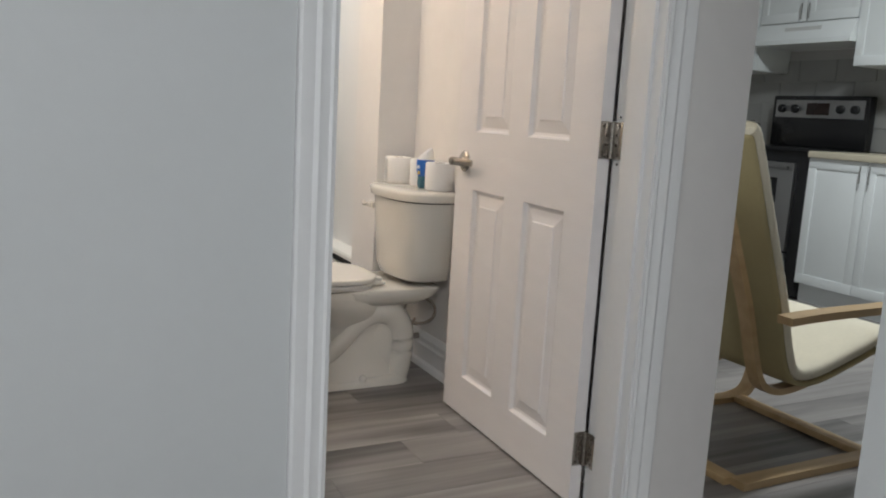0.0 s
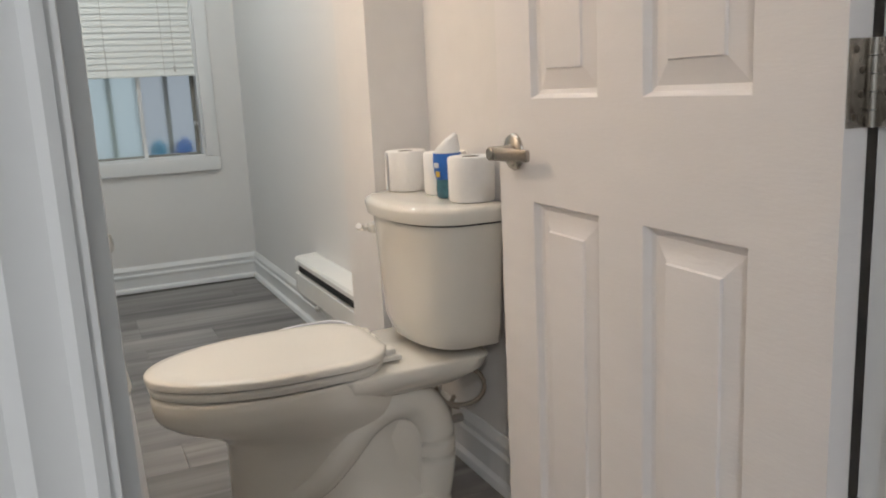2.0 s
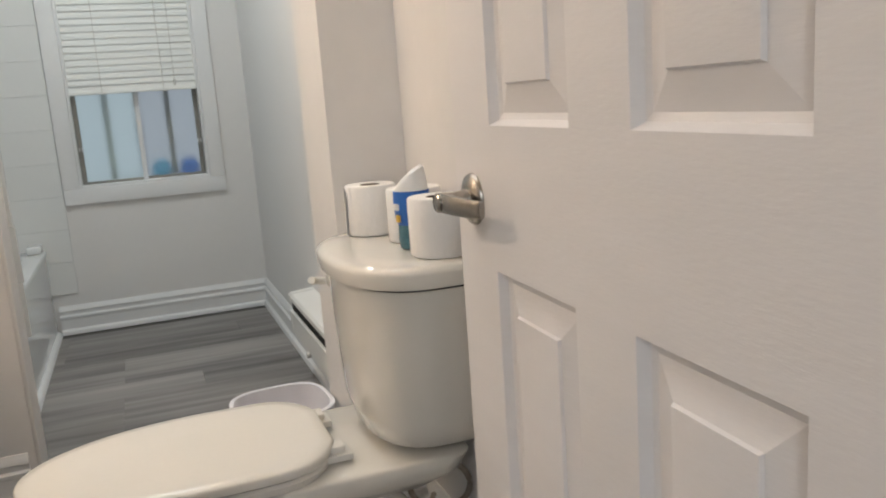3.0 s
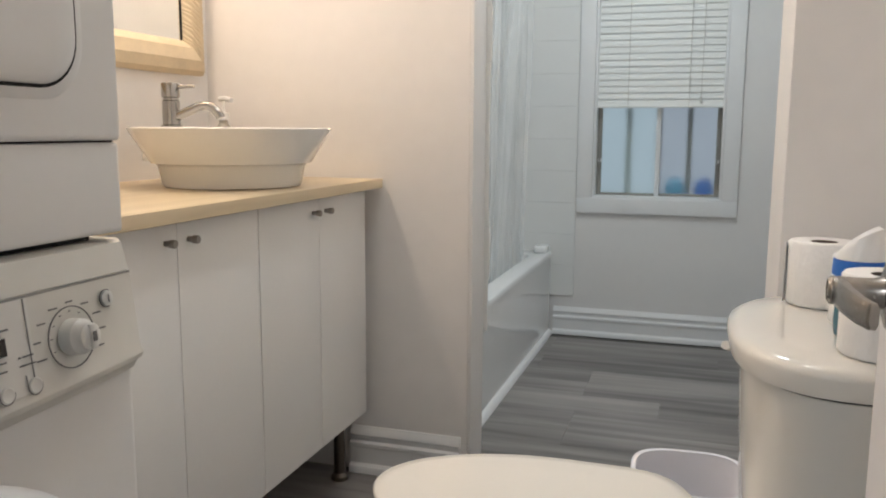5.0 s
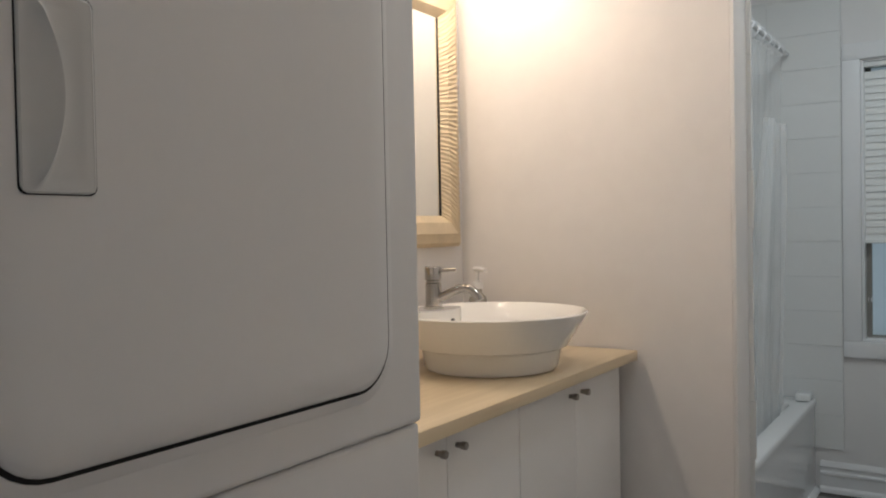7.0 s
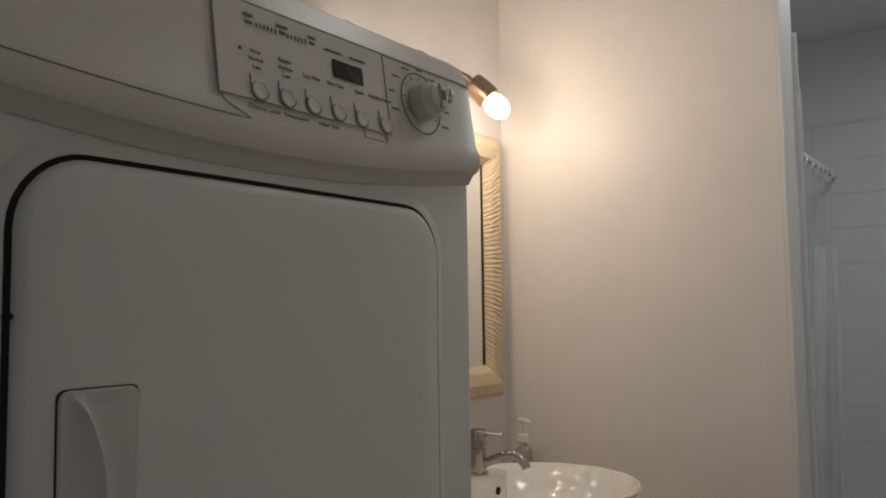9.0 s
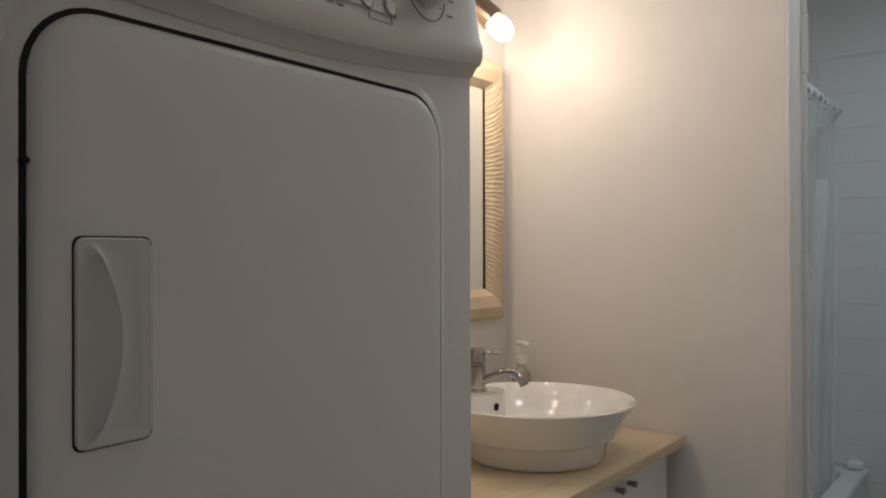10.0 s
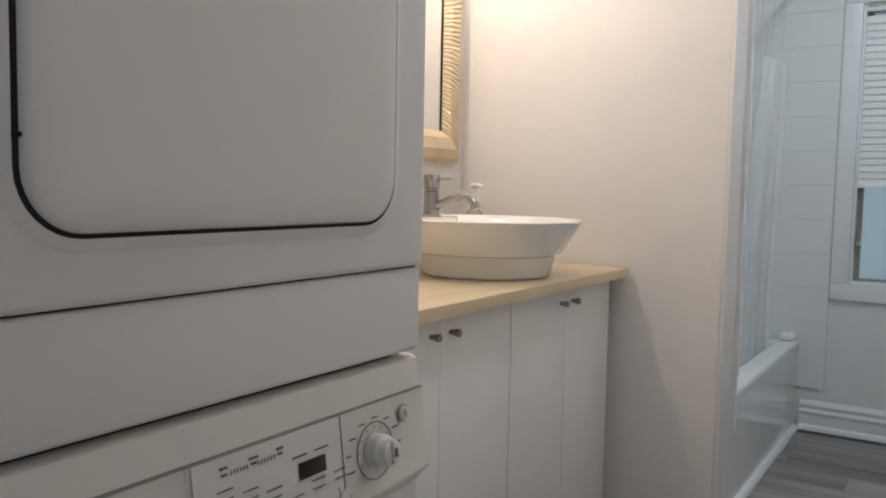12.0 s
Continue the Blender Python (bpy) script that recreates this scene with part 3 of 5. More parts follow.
# ---- bathtub, curtain, rod ----
tub = thing("bathtub", "glossy white bathtub with a flat apron", "bathtub", 0, 0, 0)
TY0, TY1 = Y_PART + PART_T + 0.012, Y_FAR - 0.014


def rounded_plan(x0, y0, x1, y1, r, z, n=8):
    ring = []
    for cx, cy, a0 in ((x1 - r, y1 - r, 0), (x0 + r, y1 - r, 90), (x0 + r, y0 + r, 180), (x1 - r, y0 + r, 270)):
        for i in range(n + 1):
            a = radians(a0 + 90 * i / n)
            ring.append((cx + r * math.cos(a), cy + r * math.sin(a), z))
    return ring


x0, x1 = X_VAN + 0.002, X_TUB
shell = loft([rounded_plan(x0, TY0, x1, TY1, 0.008, 0.0), rounded_plan(x0, TY0, x1, TY1, 0.008, Z_TUB - 0.03), rounded_plan(x0, TY0, x1 + 0.006, TY1, 0.012, Z_TUB - 0.026), rounded_plan(x0, TY0, x1 + 0.006, TY1, 0.012, Z_TUB - 0.006),
              rounded_plan(x0 + 0.005, TY0 + 0.005, x1, TY1 - 0.005, 0.012, Z_TUB), rounded_plan(x0 + 0.06, TY0 + 0.09, x1 - 0.075, TY1 - 0.09, 0.12, Z_TUB - 0.002),
              rounded_plan(x0 + 0.07, TY0 + 0.10, x1 - 0.085, TY1 - 0.10, 0.12, Z_TUB - 0.02), rounded_plan(x0 + 0.11, TY0 + 0.2, x1 - 0.12, TY1 - 0.16, 0.12, 0.12), rounded_plan(x0 + 0.16, TY0 + 0.26, x1 - 0.17, TY1 - 0.22, 0.1, 0.09)], True, True)
part("tub_shell", shell, M_TUB, tub, smooth=50)
part("corner_block", box(X_TUB - 0.07, TY1 - 0.10, Z_TUB, X_TUB - 0.005, TY1 - 0.002, Z_TUB + 0.035, 0.012, 3), M_TUB, tub, "raised rim end against the wall")
rod = thing("shower_rod", "thin white shower rod with curtain rings", "shower rod", 0, 0, 0)
RX, RZ = 0.42, 2.045
part("pole", tube([(RX, TY0 - 0.010, RZ), (RX, TY1 + 0.012, RZ)], 0.011, 14), M_WHITEPL, rod)
for y in (5.06, 5.16, 5.27, 5.38, 5.46, 5.55, 5.66):
    part("ring", tube([(RX + 0.024 * math.cos(a), y + 0.008 * math.sin(2 * a), RZ - 0.014 + 0.030 * math.sin(a)) for a in [2 * math.pi * i / 14 for i in range(15)]], 0.0028, 6), M_WHITEPL, rod)
curtain = thing("shower_curtain", "clear vinyl shower curtain bunched in folds inside the tub", "shower curtain", 0, 0, 0)


def drape(z0, z1, yspan0, yspan1, amp, waves, phase):
    bm = bmesh.new()
    nu, nv = 72, 26
    rows = []
    for j in range(nv + 1):
        t = j / nv
        z = z1 + (z0 - z1) * t
        row = []
        for i in range(nu + 1):
            u = i / nu
            ya, yb = yspan0[0] + (yspan1[0] - yspan0[0]) * t, yspan0[1] + (yspan1[1] - yspan0[1]) * t
            w = amp * (0.55 + 0.6 * t) * math.sin(2 * math.pi * waves * u + phase + 0.8 * math.sin(2.2 * t + 3 * u))
            row.append(bm.verts.new((RX - 0.03 * t + w + 0.02 * noise.noise(Vector((u * 4, t * 2, phase))), ya + (yb - ya) * u + 0.3 * w * math.cos(9 * u), z)))
        rows.append(row)
    for a, b in zip(rows, rows[1:]):
        for i in range(nu):
            bm.faces.new((a[i], a[i + 1], b[i + 1], b[i]))
    return bm


part("curtain_sheet", drape(0.31, RZ - 0.045, (5.03, 5.70), (4.96, 5.66), 0.030, 6, 0.4), M_CURTAIN, curtain)
part("liner_sheet", drape(0.30, 1.70, (5.36, 5.70), (5.12, 5.70), 0.026, 4, 1.7), M_LINER, curtain, "white lower liner")
part("liner_edge", drape(0.33, 1.68, (5.04, 5.12), (4.98, 5.16), 0.012, 2, 0.2), M_LINER, curtain, "white hem")

# ---- baseboard heater ----
heater = thing("baseboard_heater", "white electric baseboard heater low on the wall", "heater", X_FAR, 0, 0)
HY0, HY1 = CHASE[2] + 0.012, 4.56
prof = [(-0.001, 0.345), (-0.088, 0.338), (-0.096, 0.328), (-0.096, 0.312), (-0.070, 0.309), (-0.070, 0.285), (-0.096, 0.268), (-0.096, 0.190), (-0.080, 0.170), (-0.070, 0.150), (-0.001, 0.150)]
part("heater_body", loft([[(x, y, z) for x, z in prof] for y in (HY0, HY1)]), M_HEAT, heater, smooth=20)
part("outlet_slot", box(-0.0950, HY0 + 0.01, 0.285, -0.0695, HY1 - 0.05, 0.311), M_BLACK, heater, "dark air slot")
part("end_cap", loft([[(x * 1.02, y, 0.2475 + (z - 0.2475) * 1.02) for x, z in prof] for y in (HY1 - 0.03, HY1 + 0.004)]), M_HEAT, heater, smooth=20)
part("knob", merge(bmesh.new(), lathe([(0.012, 0), (0.011, 0.012), (0.008, 0.014)], 16), pose(-0.09, HY1 - 0.3, 0.175, 0, -90, 0)), M_GREYPL, heater)
part("supply_cable", tube(curve_points([(-0.05, HY1 - 0.02, 0.155), (-0.05, HY1 + 0.01, 0.135), (-0.035, HY1 + 0.02, 0.128), (-0.006, HY1 + 0.03, 0.135)]), 0.005, 8), M_GREYPL, heater)

# ---- toilet: front to -x ----
TCY, T_DX = 3.02, 0.028
toilet = thing("toilet", "white two-piece toilet with closed lid and exposed trapway", "toilet", T_DX, TCY, 0)
bowl_rings = [hull_ring(1.10, 0, 0.0, 0.305, 0.140, 2.8, 48, 0.80), hull_ring(1.10, 0, 0.025, 0.305, 0.137, 2.8, 48, 0.80), hull_ring(1.105, 0, 0.05, 0.298, 0.122, 2.8, 48, 0.82), hull_ring(1.10, 0, 0.12, 0.285, 0.114, 2.6, 48, 0.84),
              hull_ring(1.09, 0, 0.20, 0.278, 0.114, 2.5, 48, 0.82), hull_ring(1.08, 0, 0.240, 0.275, 0.122, 2.4, 48, 0.81), hull_ring(1.07, 0, 0.258, 0.270, 0.136, 2.3, 48, 0.86), hull_ring(1.06, 0, 0.278, 0.265, 0.152, 2.2, 48, 0.96), hull_ring(1.05, 0, 0.300, 0.26, 0.166, 2.15, 48, 1.18),
              hull_ring(1.04, 0, 0.318, 0.255, 0.174, 2.15, 48, 1.265), hull_ring(1.033, 0, 0.332, 0.252, 0.1775, 2.15, 48, 1.285), hull_ring(1.03, 0, 0.350, 0.25, 0.179, 2.15, 48, 1.295), hull_ring(1.03, 0, 0.372, 0.25, 0.1795, 2.15, 48, 1.30), hull_ring(1.03, 0, 0.382, 0.245, 0.174, 2.15, 48, 1.295)]
bowl = part("bowl", loft(bowl_rings), M_CERAMIC, toilet, smooth=60)
for s in (-1, 1):
    path = curve_points([(0.955, s * 0.070, 0.060), (0.985, s * 0.082, 0.096), (1.045, s * 0.090, 0.128), (1.105, s * 0.088, 0.182), (1.165, s * 0.084, 0.246), (1.235, s * 0.082, 0.282), (1.305, s * 0.082, 0.272), (1.346, s * 0.082, 0.215), (1.354, s * 0.082, 0.14), (1.346, s * 0.082, 0.06), (1.335, s * 0.082, 0.01)], 7)
    part("trapway", tube(path, 0.05, 20, radii=[0.026 + 0.026 * math.sin(math.pi * min(1, 0.05 + 0.60 * i / (len(path) - 1))) for i in range(len(path))]), M_CERAMIC, toilet, "bulging trapway on the side of the base", 60)
    part("trap_panel", loft([[(1.20 + (x - 1.20) * k, s * y, 0.13 + (z - 0.13) * k) for x, z in ((1.06, 0.030), (1.13, 0.020), (1.32, 0.020), (1.325, 0.14), (1.312, 0.215), (1.262, 0.243), (1.205, 0.225), (1.13, 0.145))] for y, k in ((0.05, 1.0), (0.094, 1.0), (0.103, 0.93), (0.105, 0.80))]), M_CERAMIC, toilet, "smooth panel inside the trapway loop", 50)
    part("bolt_cap", merge(bmesh.new(), lathe([(0.014, 0), (0.014, 0.012), (0.009, 0.022), (0.003, 0.025)], 18), pose(1.18, s * 0.132, 0.026, -s * 28, 0, 0)), M_CERAMIC, toilet)
part("pedestal", loft([rounded_plan(0.955, -0.100, 1.352, 0.100, 0.06, 0.02), rounded_plan(0.97, -0.086, 1.345, 0.086, 0.05, 0.15), rounded_plan(1.01, -0.086, 1.350, 0.086, 0.045, 0.25), rounded_plan(1.08, -0.106, 1.40, 0.106, 0.04, 0.335)]), M_CERAMIC, toilet, smooth=50)
part("foot", loft([rounded_plan(0.875, -0.146, 1.395, 0.146, 0.085, 0.0), rounded_plan(0.878, -0.144, 1.393, 0.144, 0.085, 0.018), rounded_plan(0.900, -0.128, 1.380, 0.128, 0.075, 0.036)]), M_CERAMIC, toilet, smooth=50)
part("deck", loft([rounded_plan(1.10, -0.135, 1.42, 0.135, 0.05, 0.318), rounded_plan(1.08, -0.168, 1.470, 0.168, 0.05, 0.350), rounded_plan(1.08, -0.173, 1.485, 0.173, 0.045, 0.380), rounded_plan(1.09, -0.168, 1.48, 0.168, 0.045, 0.386)]), M_CERAMIC, toilet, smooth=50)


def lid_ring(z, g=0.0, n=56):
    ring = []
    for i in range(n):
        a = 2 * math.pi * i / n
        c, s = math.cos(a), math.sin(a)
        if c < 0:
            x, y = 1.01 + c * (0.308 + g), s * (0.178 + g)
        else:
            x, y = 1.01 + min((0.24 + g) * abs(c) ** 0.34, 0.225 + g), s * (0.178 + g) * (1 - 0.17 * min(1, c * 1.3) ** 2)
        ring.append((x, y, z))
    return ring


seat = part("seat", loft([lid_ring(0.384, -0.012), lid_ring(0.387, -0.004), lid_ring(0.400, 0.0), lid_ring(0.406, -0.004)]), M_SEAT, toilet, smooth=50)
part("seat_lid", loft([lid_ring(0.4085, -0.006), lid_ring(0.411, 0.003), lid_ring(0.424, 0.005), lid_ring(0.4285, 0.001), lid_ring(0.430, -0.02), lid_ring(0.4315, -0.09)]), M_SEAT, toilet, smooth=60)
for s in (-1, 1):
    hg = part("seat_hinge", box(1.215, s * 0.085 - 0.028, 0.3925, 1.268, s * 0.085 + 0.028, 0.406, 0.004), M_SEAT, toilet)
    part("hinge_cap", box(1.228, s * 0.085 - 0.020, 0.406, 1.256, s * 0.085 + 0.020, 0.420, 0.004), M_SEAT, hg)


def tank_ring(z, hw, xf, xb=1.50, n=20):
    """D-shaped tank section: curved front to -x."""
    ring = []
    for i in range(n + 1):
        a = radians(-90 + 180 * i / n)
        s = math.sin(a)
        y = hw * math.copysign(abs(s) ** 0.82, s)
        ring.append((1.44 - (1.44 - xf) * abs(math.cos(a)) ** 0.72, y, z))
    ring += [(xb - 0.012, hw, z), (xb, hw - 0.012, z), (xb, -hw + 0.012, z), (xb - 0.012, -hw, z)]
    return ring


tank = part("tank", loft([tank_ring(0.4048, 0.165, 1.335), tank_ring(0.4143, 0.185, 1.315), tank_ring(0.4573, 0.196, 1.303), tank_ring(0.5910, 0.212, 1.295), tank_ring(0.7123, 0.224, 1.290)]), M_CERAMIC, toilet, smooth=60)
part("tank_lid", loft([tank_ring(0.7156, 0.226, 1.288), tank_ring(0.7190, 0.238, 1.275, 1.505), tank_ring(0.7438, 0.243, 1.270, 1.507), tank_ring(0.7533, 0.239, 1.274, 1.505), tank_ring(0.7581, 0.226, 1.288, 1.50), tank_ring(0.7591, 0.16, 1.33, 1.47)]), M_CERAMIC, toilet, smooth=60)
part("tank_gap", loft([tank_ring(0.7094, 0.2215, 1.2925), tank_ring(0.7166, 0.2215, 1.2925)]), M_BLACK, toilet, smooth=0)
flush = part("flush_lever", box(1.318, 0.180, 0.648, 1.342, 0.222, 0.674, 0.006), M_SEAT, toilet, "white flush lever")
part("lever_arm", tube([(1.312, 0.205, 0.662), (1.296, 0.205, 0.664), (1.285, 0.19, 0.668), (1.276, 0.165, 0.676)], 0.008, 10), M_SEAT, flush)
hose = thing("water_supply_hose", "coiled braided supply hose under the tank", "hose", T_DX, TCY, 0)
part("hose", tube([(1.458 + 0.056 * math.cos(a), -0.015 - 0.034 * math.cos(a) - 0.02 * (i / 30), 0.258 + 0.056 * math.sin(a)) for i, a in enumerate([-2.0 + 6.6 * i / 30 for i in range(31)])], 0.0062, 10), M_HOSE, hose)
valve = part("shutoff_valve", merge(bmesh.new(), lathe([(0.012, 0), (0.012, 0.045), (0.016, 0.048), (0.016, 0.058), (0.008, 0.060)], 16), pose(1.512, 0.085, 0.120, 0, -90, 0)), M_CHROME, hose)
part("valve_handle", merge(bmesh.new(), lathe([(0.006, 0), (0.018, 0.004), (0.018, 0.012), (0.006, 0.016)], 14), pose(1.459, 0.085, 0.120, 0, -90, 0)), M_WHITEPL, valve)
part("riser", tube([(1.475, 0.085, 0.125), (1.470, 0.07, 0.17), (1.46, 0.02, 0.212)], 0.006, 8), M_HOSE, hose)
part("tank_tail", tube([(1.455, 0.02, 0.325), (1.45, 0.0, 0.36), (1.45, -0.02, 0.404)], 0.0075, 8), M_WHITEPL, hose)


# ---- on the tank ----
def paper_roll(x, y, rz, label):
    r = thing("toilet_paper_roll", label, "toilet paper", x, y, 0.7600, rz, group="paper rolls on the tank")
    R, H, ri = 0.054, 0.104, 0.021
    prof = [(ri, 0.003), (R - 0.004, 0.0), (R, 0.004), (R, H - 0.004), (R - 0.003, H), (ri, H - 0.001)]
    bm = lathe(prof, 40, False, False)
    for v in bm.verts:
        if Vector(v.co.xy).length > 0.03:
            v.co.xy *= 1 + 0.025 * noise.noise(Vector((v.co.x * 30, v.co.y * 30, v.co.z * 20)))
    roll = part("paper", bm, M_PAPER, r, smooth=50)
    part("core", lathe([(ri, 0.002), (ri, H - 0.0015), (ri - 0.0015, H - 0.0015), (ri - 0.0015, 0.002)], 24, False, False), M_CARD, r, "cardboard core")
    part("loose_sheet", loft([[(R * 1.02 * math.cos(a), R * 1.02 * math.sin(a), z) for a in (2.6, 2.8, 3.0)] + [(-R * 1.12, 0.0, z)] + [(R * 1.035 * math.cos(a), R * 1.035 * math.sin(a), z) for a in (3.0, 2.8, 2.6)] for z in (0.002, H * 0.5, H - 0.004)]), M_PAPER, r)
    return r


paper_roll(T_DX + 1.418, 3.180, 10, "white toilet paper roll standing on the toilet tank")
paper_roll(T_DX + 1.466, 3.040, 90, "white toilet paper roll standing behind the air freshener")
paper_roll(T_DX + 1.452, 2.868, 200, "white toilet paper roll standing beside the door handle")
fresh = thing("air_freshener", "blue and teal cone air freshener with white cap", "air freshener", T_DX + 1.434, 2.958, 0.7600)
part("gel_base", lathe([(0.024, 0), (0.027, 0.003), (0.029, 0.02), (0.0275, 0.045)], 28), M_TEAL, fresh, "teal base")
lab = part("label_band", lathe([(0.0280, 0.0455), (0.0325, 0.060), (0.0345, 0.09), (0.0335, 0.108)], 28), M_BLUE, fresh, "blue printed label")
cap = lathe([(0.0325, 0.1085), (0.0310, 0.116), (0.0290, 0.126), (0.0265, 0.134), (0.0200, 0.139), (0.008, 0.141)], 28)
for v in cap.verts:
    v.co.z += max(0, v.co.z - 0.110) * 0.75 * (0.8 * v.co.x - 0.55 * v.co.y) / 0.027
part("cap", cap, M_WHITEPL, fresh, "white slanted cap")
part("mark", box(-0.036, -0.016, 0.074, -0.030, 0.0, 0.086, 0.002), M_WHITEPL, lab)
part("mark", box(-0.035, -0.018, 0.052, -0.0285, -0.004, 0.066, 0.003), M_YELLOW, lab)

# ---- waste basket ----
bin_ = thing("waste_basket", "small open white plastic waste basket beside the toilet", "waste basket", 1.256, 3.490, 0, 4)


def bin_ring(z, g, n=40):
    return hull_ring(0, 0, z, 0.108 + g, 0.112 + g, 3.2, n)


part("basket", loft([bin_ring(0.0, -0.022), bin_ring(0.004, -0.018), bin_ring(0.304, 0.008), bin_ring(0.304, 0.004), bin_ring(0.012, -0.020)], True, True), M_BIN, bin_, smooth=45)
part("rolled_rim", loft([bin_ring(0.302, 0.0085), bin_ring(0.303, 0.0145), bin_ring(0.311, 0.0150), bin_ring(0.313, 0.011), bin_ring(0.311, 0.0045), bin_ring(0.303, 0.0045), bin_ring(0.302, 0.0085)], False, False), M_BIN, bin_, "", 50)

# ---- unseen ceiling lamp bases, added above the fill lights ----
for (lx, ly), power, tone in UNSEEN_LAMPS.values():
    cl = thing("unseen_ceiling_lamp", "unseen flush round lamp base, added to go with the fill light", "ceiling lamp", lx, ly, CEIL, group="ceiling lamps")
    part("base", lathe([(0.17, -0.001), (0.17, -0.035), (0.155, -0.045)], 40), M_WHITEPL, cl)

# ---- vanity: two cabinet units under one worktop, local x is world x ----
CABF = 0.332
cab_label = "white slab-door vanity base cabinet with small dark knobs"
for cy0, cy1 in ((2.724, 3.300), (3.302, 3.890)):
    cab = thing("vanity_cabinet", cab_label, "cabinet", 0, 0, 0, group="vanity cabinets")
    part("carcass", box(X_VAN + 0.004, cy0, 0.207, CABF - 0.021, cy1, 0.872, 0.001), M_CAB, cab)
    mid = (cy0 + cy1) / 2
    for a, b, ky in ((cy0 + 0.0006, mid - 0.0008, mid - 0.035), (mid + 0.0008, cy1 - 0.0006, mid + 0.035)):
        d = part("cabinet_door", box(CABF - 0.019, a, 0.208, CABF, b, 0.866, 0.0015), M_CAB, cab)
        kn = merge(bmesh.new(), lathe([(0.0055, 0), (0.0055, 0.010), (0.0078, 0.012), (0.0080, 0.0215), (0.0068, 0.023)], 18), pose(CABF, ky, 0.833, 0, 90, 0))
        part("knob", kn, M_KNOB, d, "small grey metal knob")
    for lx in (X_VAN + 0.06, CABF - 0.075):
        for ly in (cy0 + 0.05, cy1 - 0.035):
            lg = lathe([(0.026, 0.0), (0.026, 0.012), (0.017, 0.022), (0.017, 0.186), (0.030, 0.197), (0.030, 0.207)], 16)
            part("leg", merge(bmesh.new(), lg, pose(lx, ly, 0)), M_DARKSTEEL, cab)
top = thing("worktop", "pale birch laminate vanity worktop over the cabinets", "worktop", 0, 0, 0)
part("board", box(X_VAN + 0.002, 2.52, 0.8735, 0.3702, Y_PART - 0.014, 0.900, 0.0015), M_COUNTER, top)
part("edge_band", box(0.3703, 2.52, 0.8738, 0.3722, Y_PART - 0.014, 0.8997, 0.0006), M_COUNTER, top, "birch edge band")

# vessel basin
SX, SY = 0.146, 3.502
basin = thing("vessel_sink", "round white ceramic vessel basin standing on the worktop", "sink", SX, SY, 0.9005)
prof = [(0.150, 0.0), (0.163, 0.002), (0.168, 0.010), (0.176, 0.050), (0.182, 0.056), (0.192, 0.058), (0.222, 0.105), (0.240, 0.134), (0.2425, 0.1395), (0.239, 0.1425), (0.233, 0.140), (0.205, 0.090), (0.170, 0.050), (0.120, 0.028), (0.060, 0.020), (0.022, 0.018)]
part("bowl", lathe(prof, 72), M_SINK, basin, smooth=40)
deck = [(-0.165 + 0.075 * math.cos(a) * (1.0 if math.cos(a) < 0 else 0.75), 0.085 * math.sin(a)) for a in [2 * math.pi * i / 32 for i in range(32)]]
part("tap_deck", loft([[(x, y, z) for x, y in deck] for z in (0.06, 0.1385, 0.141)]), M_SINK, basin)
part("overflow_hole", merge(bmesh.new(), lathe([(0.010, 0), (0.010, 0.0022)], 18), pose(-0.1090, -0.008, 0.108, 0, 90, 0)), M_BLACK, basin)
part("drain", lathe([(0.024, 0.0185), (0.024, 0.021), (0.018, 0.023)], 24), M_CHROME, basin, "chrome drain")

# mixer tap
tap = thing("basin_tap", "chrome single-lever basin mixer tap on the basin deck", "tap", SX - 0.170, SY - 0.003, 1.0415, 8)
part("tap_body", lathe([(0.026, 0), (0.026, 0.006), (0.0215, 0.008), (0.0215, 0.066), (0.0190, 0.068), (0.0190, 0.074), (0.0225, 0.076), (0.0225, 0.108), (0.020, 0.111)], 32), M_CHROME, tap)
part("spout", tube(curve_points([(0.012, 0, 0.026), (0.045, 0, 0.040), (0.078, 0, 0.053), (0.104, 0, 0.053), (0.124, 0, 0.038), (0.132, 0, 0.024)], 5), 0.0115, 14), M_CHROME, tap)
part("lever", tube([(0.0, 0, 0.100), (0.03, 0, 0.101), (0.065, 0, 0.102)], 0.005, 10, radii=[0.006, 0.005, 0.0042]), M_CHROME, tap)

soap = thing("soap_dispenser", "clear pump soap bottle with amber soap in the corner", "soap dispenser", -0.108, 3.862, 0.9005)
part("bottle", lathe([(0.026, 0), (0.029, 0.004), (0.030, 0.115), (0.026, 0.140), (0.013, 0.155), (0.013, 0.165)], 24), M_SOAP, soap)
part("soap_fill", lathe([(0.026, 0.006), (0.027, 0.115), (0.024, 0.138)], 20), M_AMBER, soap, "amber liquid soap")
part("collar", lathe([(0.016, 0.1655), (0.016, 0.185), (0.006, 0.188), (0.005, 0.222)], 18), M_WHITEPL, soap)
part("pump", tube([(-0.010, 0.0, 0.226), (0.01, -0.006, 0.228), (0.040, -0.018, 0.222)], 0.0075, 10), M_WHITEPL, soap)

# mirror with a ribbed frame
mirror = thing("wall_mirror", "rectangular mirror in a wide pale ribbed bamboo frame", "mirror", X_VAN, 0, 0)
MY0, MY1, MZ0, MZ1, FW = 3.07, 3.890, 1.196, 1.985, 0.095
part("glass", box(0.012, MY0 + FW - 0.004, MZ0 + FW - 0.004, 0.016, MY1 - FW + 0.004, MZ1 - FW + 0.004), M_MIRROR, mirror, "silvered glass", 0)
part("backing", box(0.001, MY0 + 0.01, MZ0 + 0.01, 0.011, MY1 - 0.01, MZ1 - 0.01), M_BLACK, mirror, "", 0)
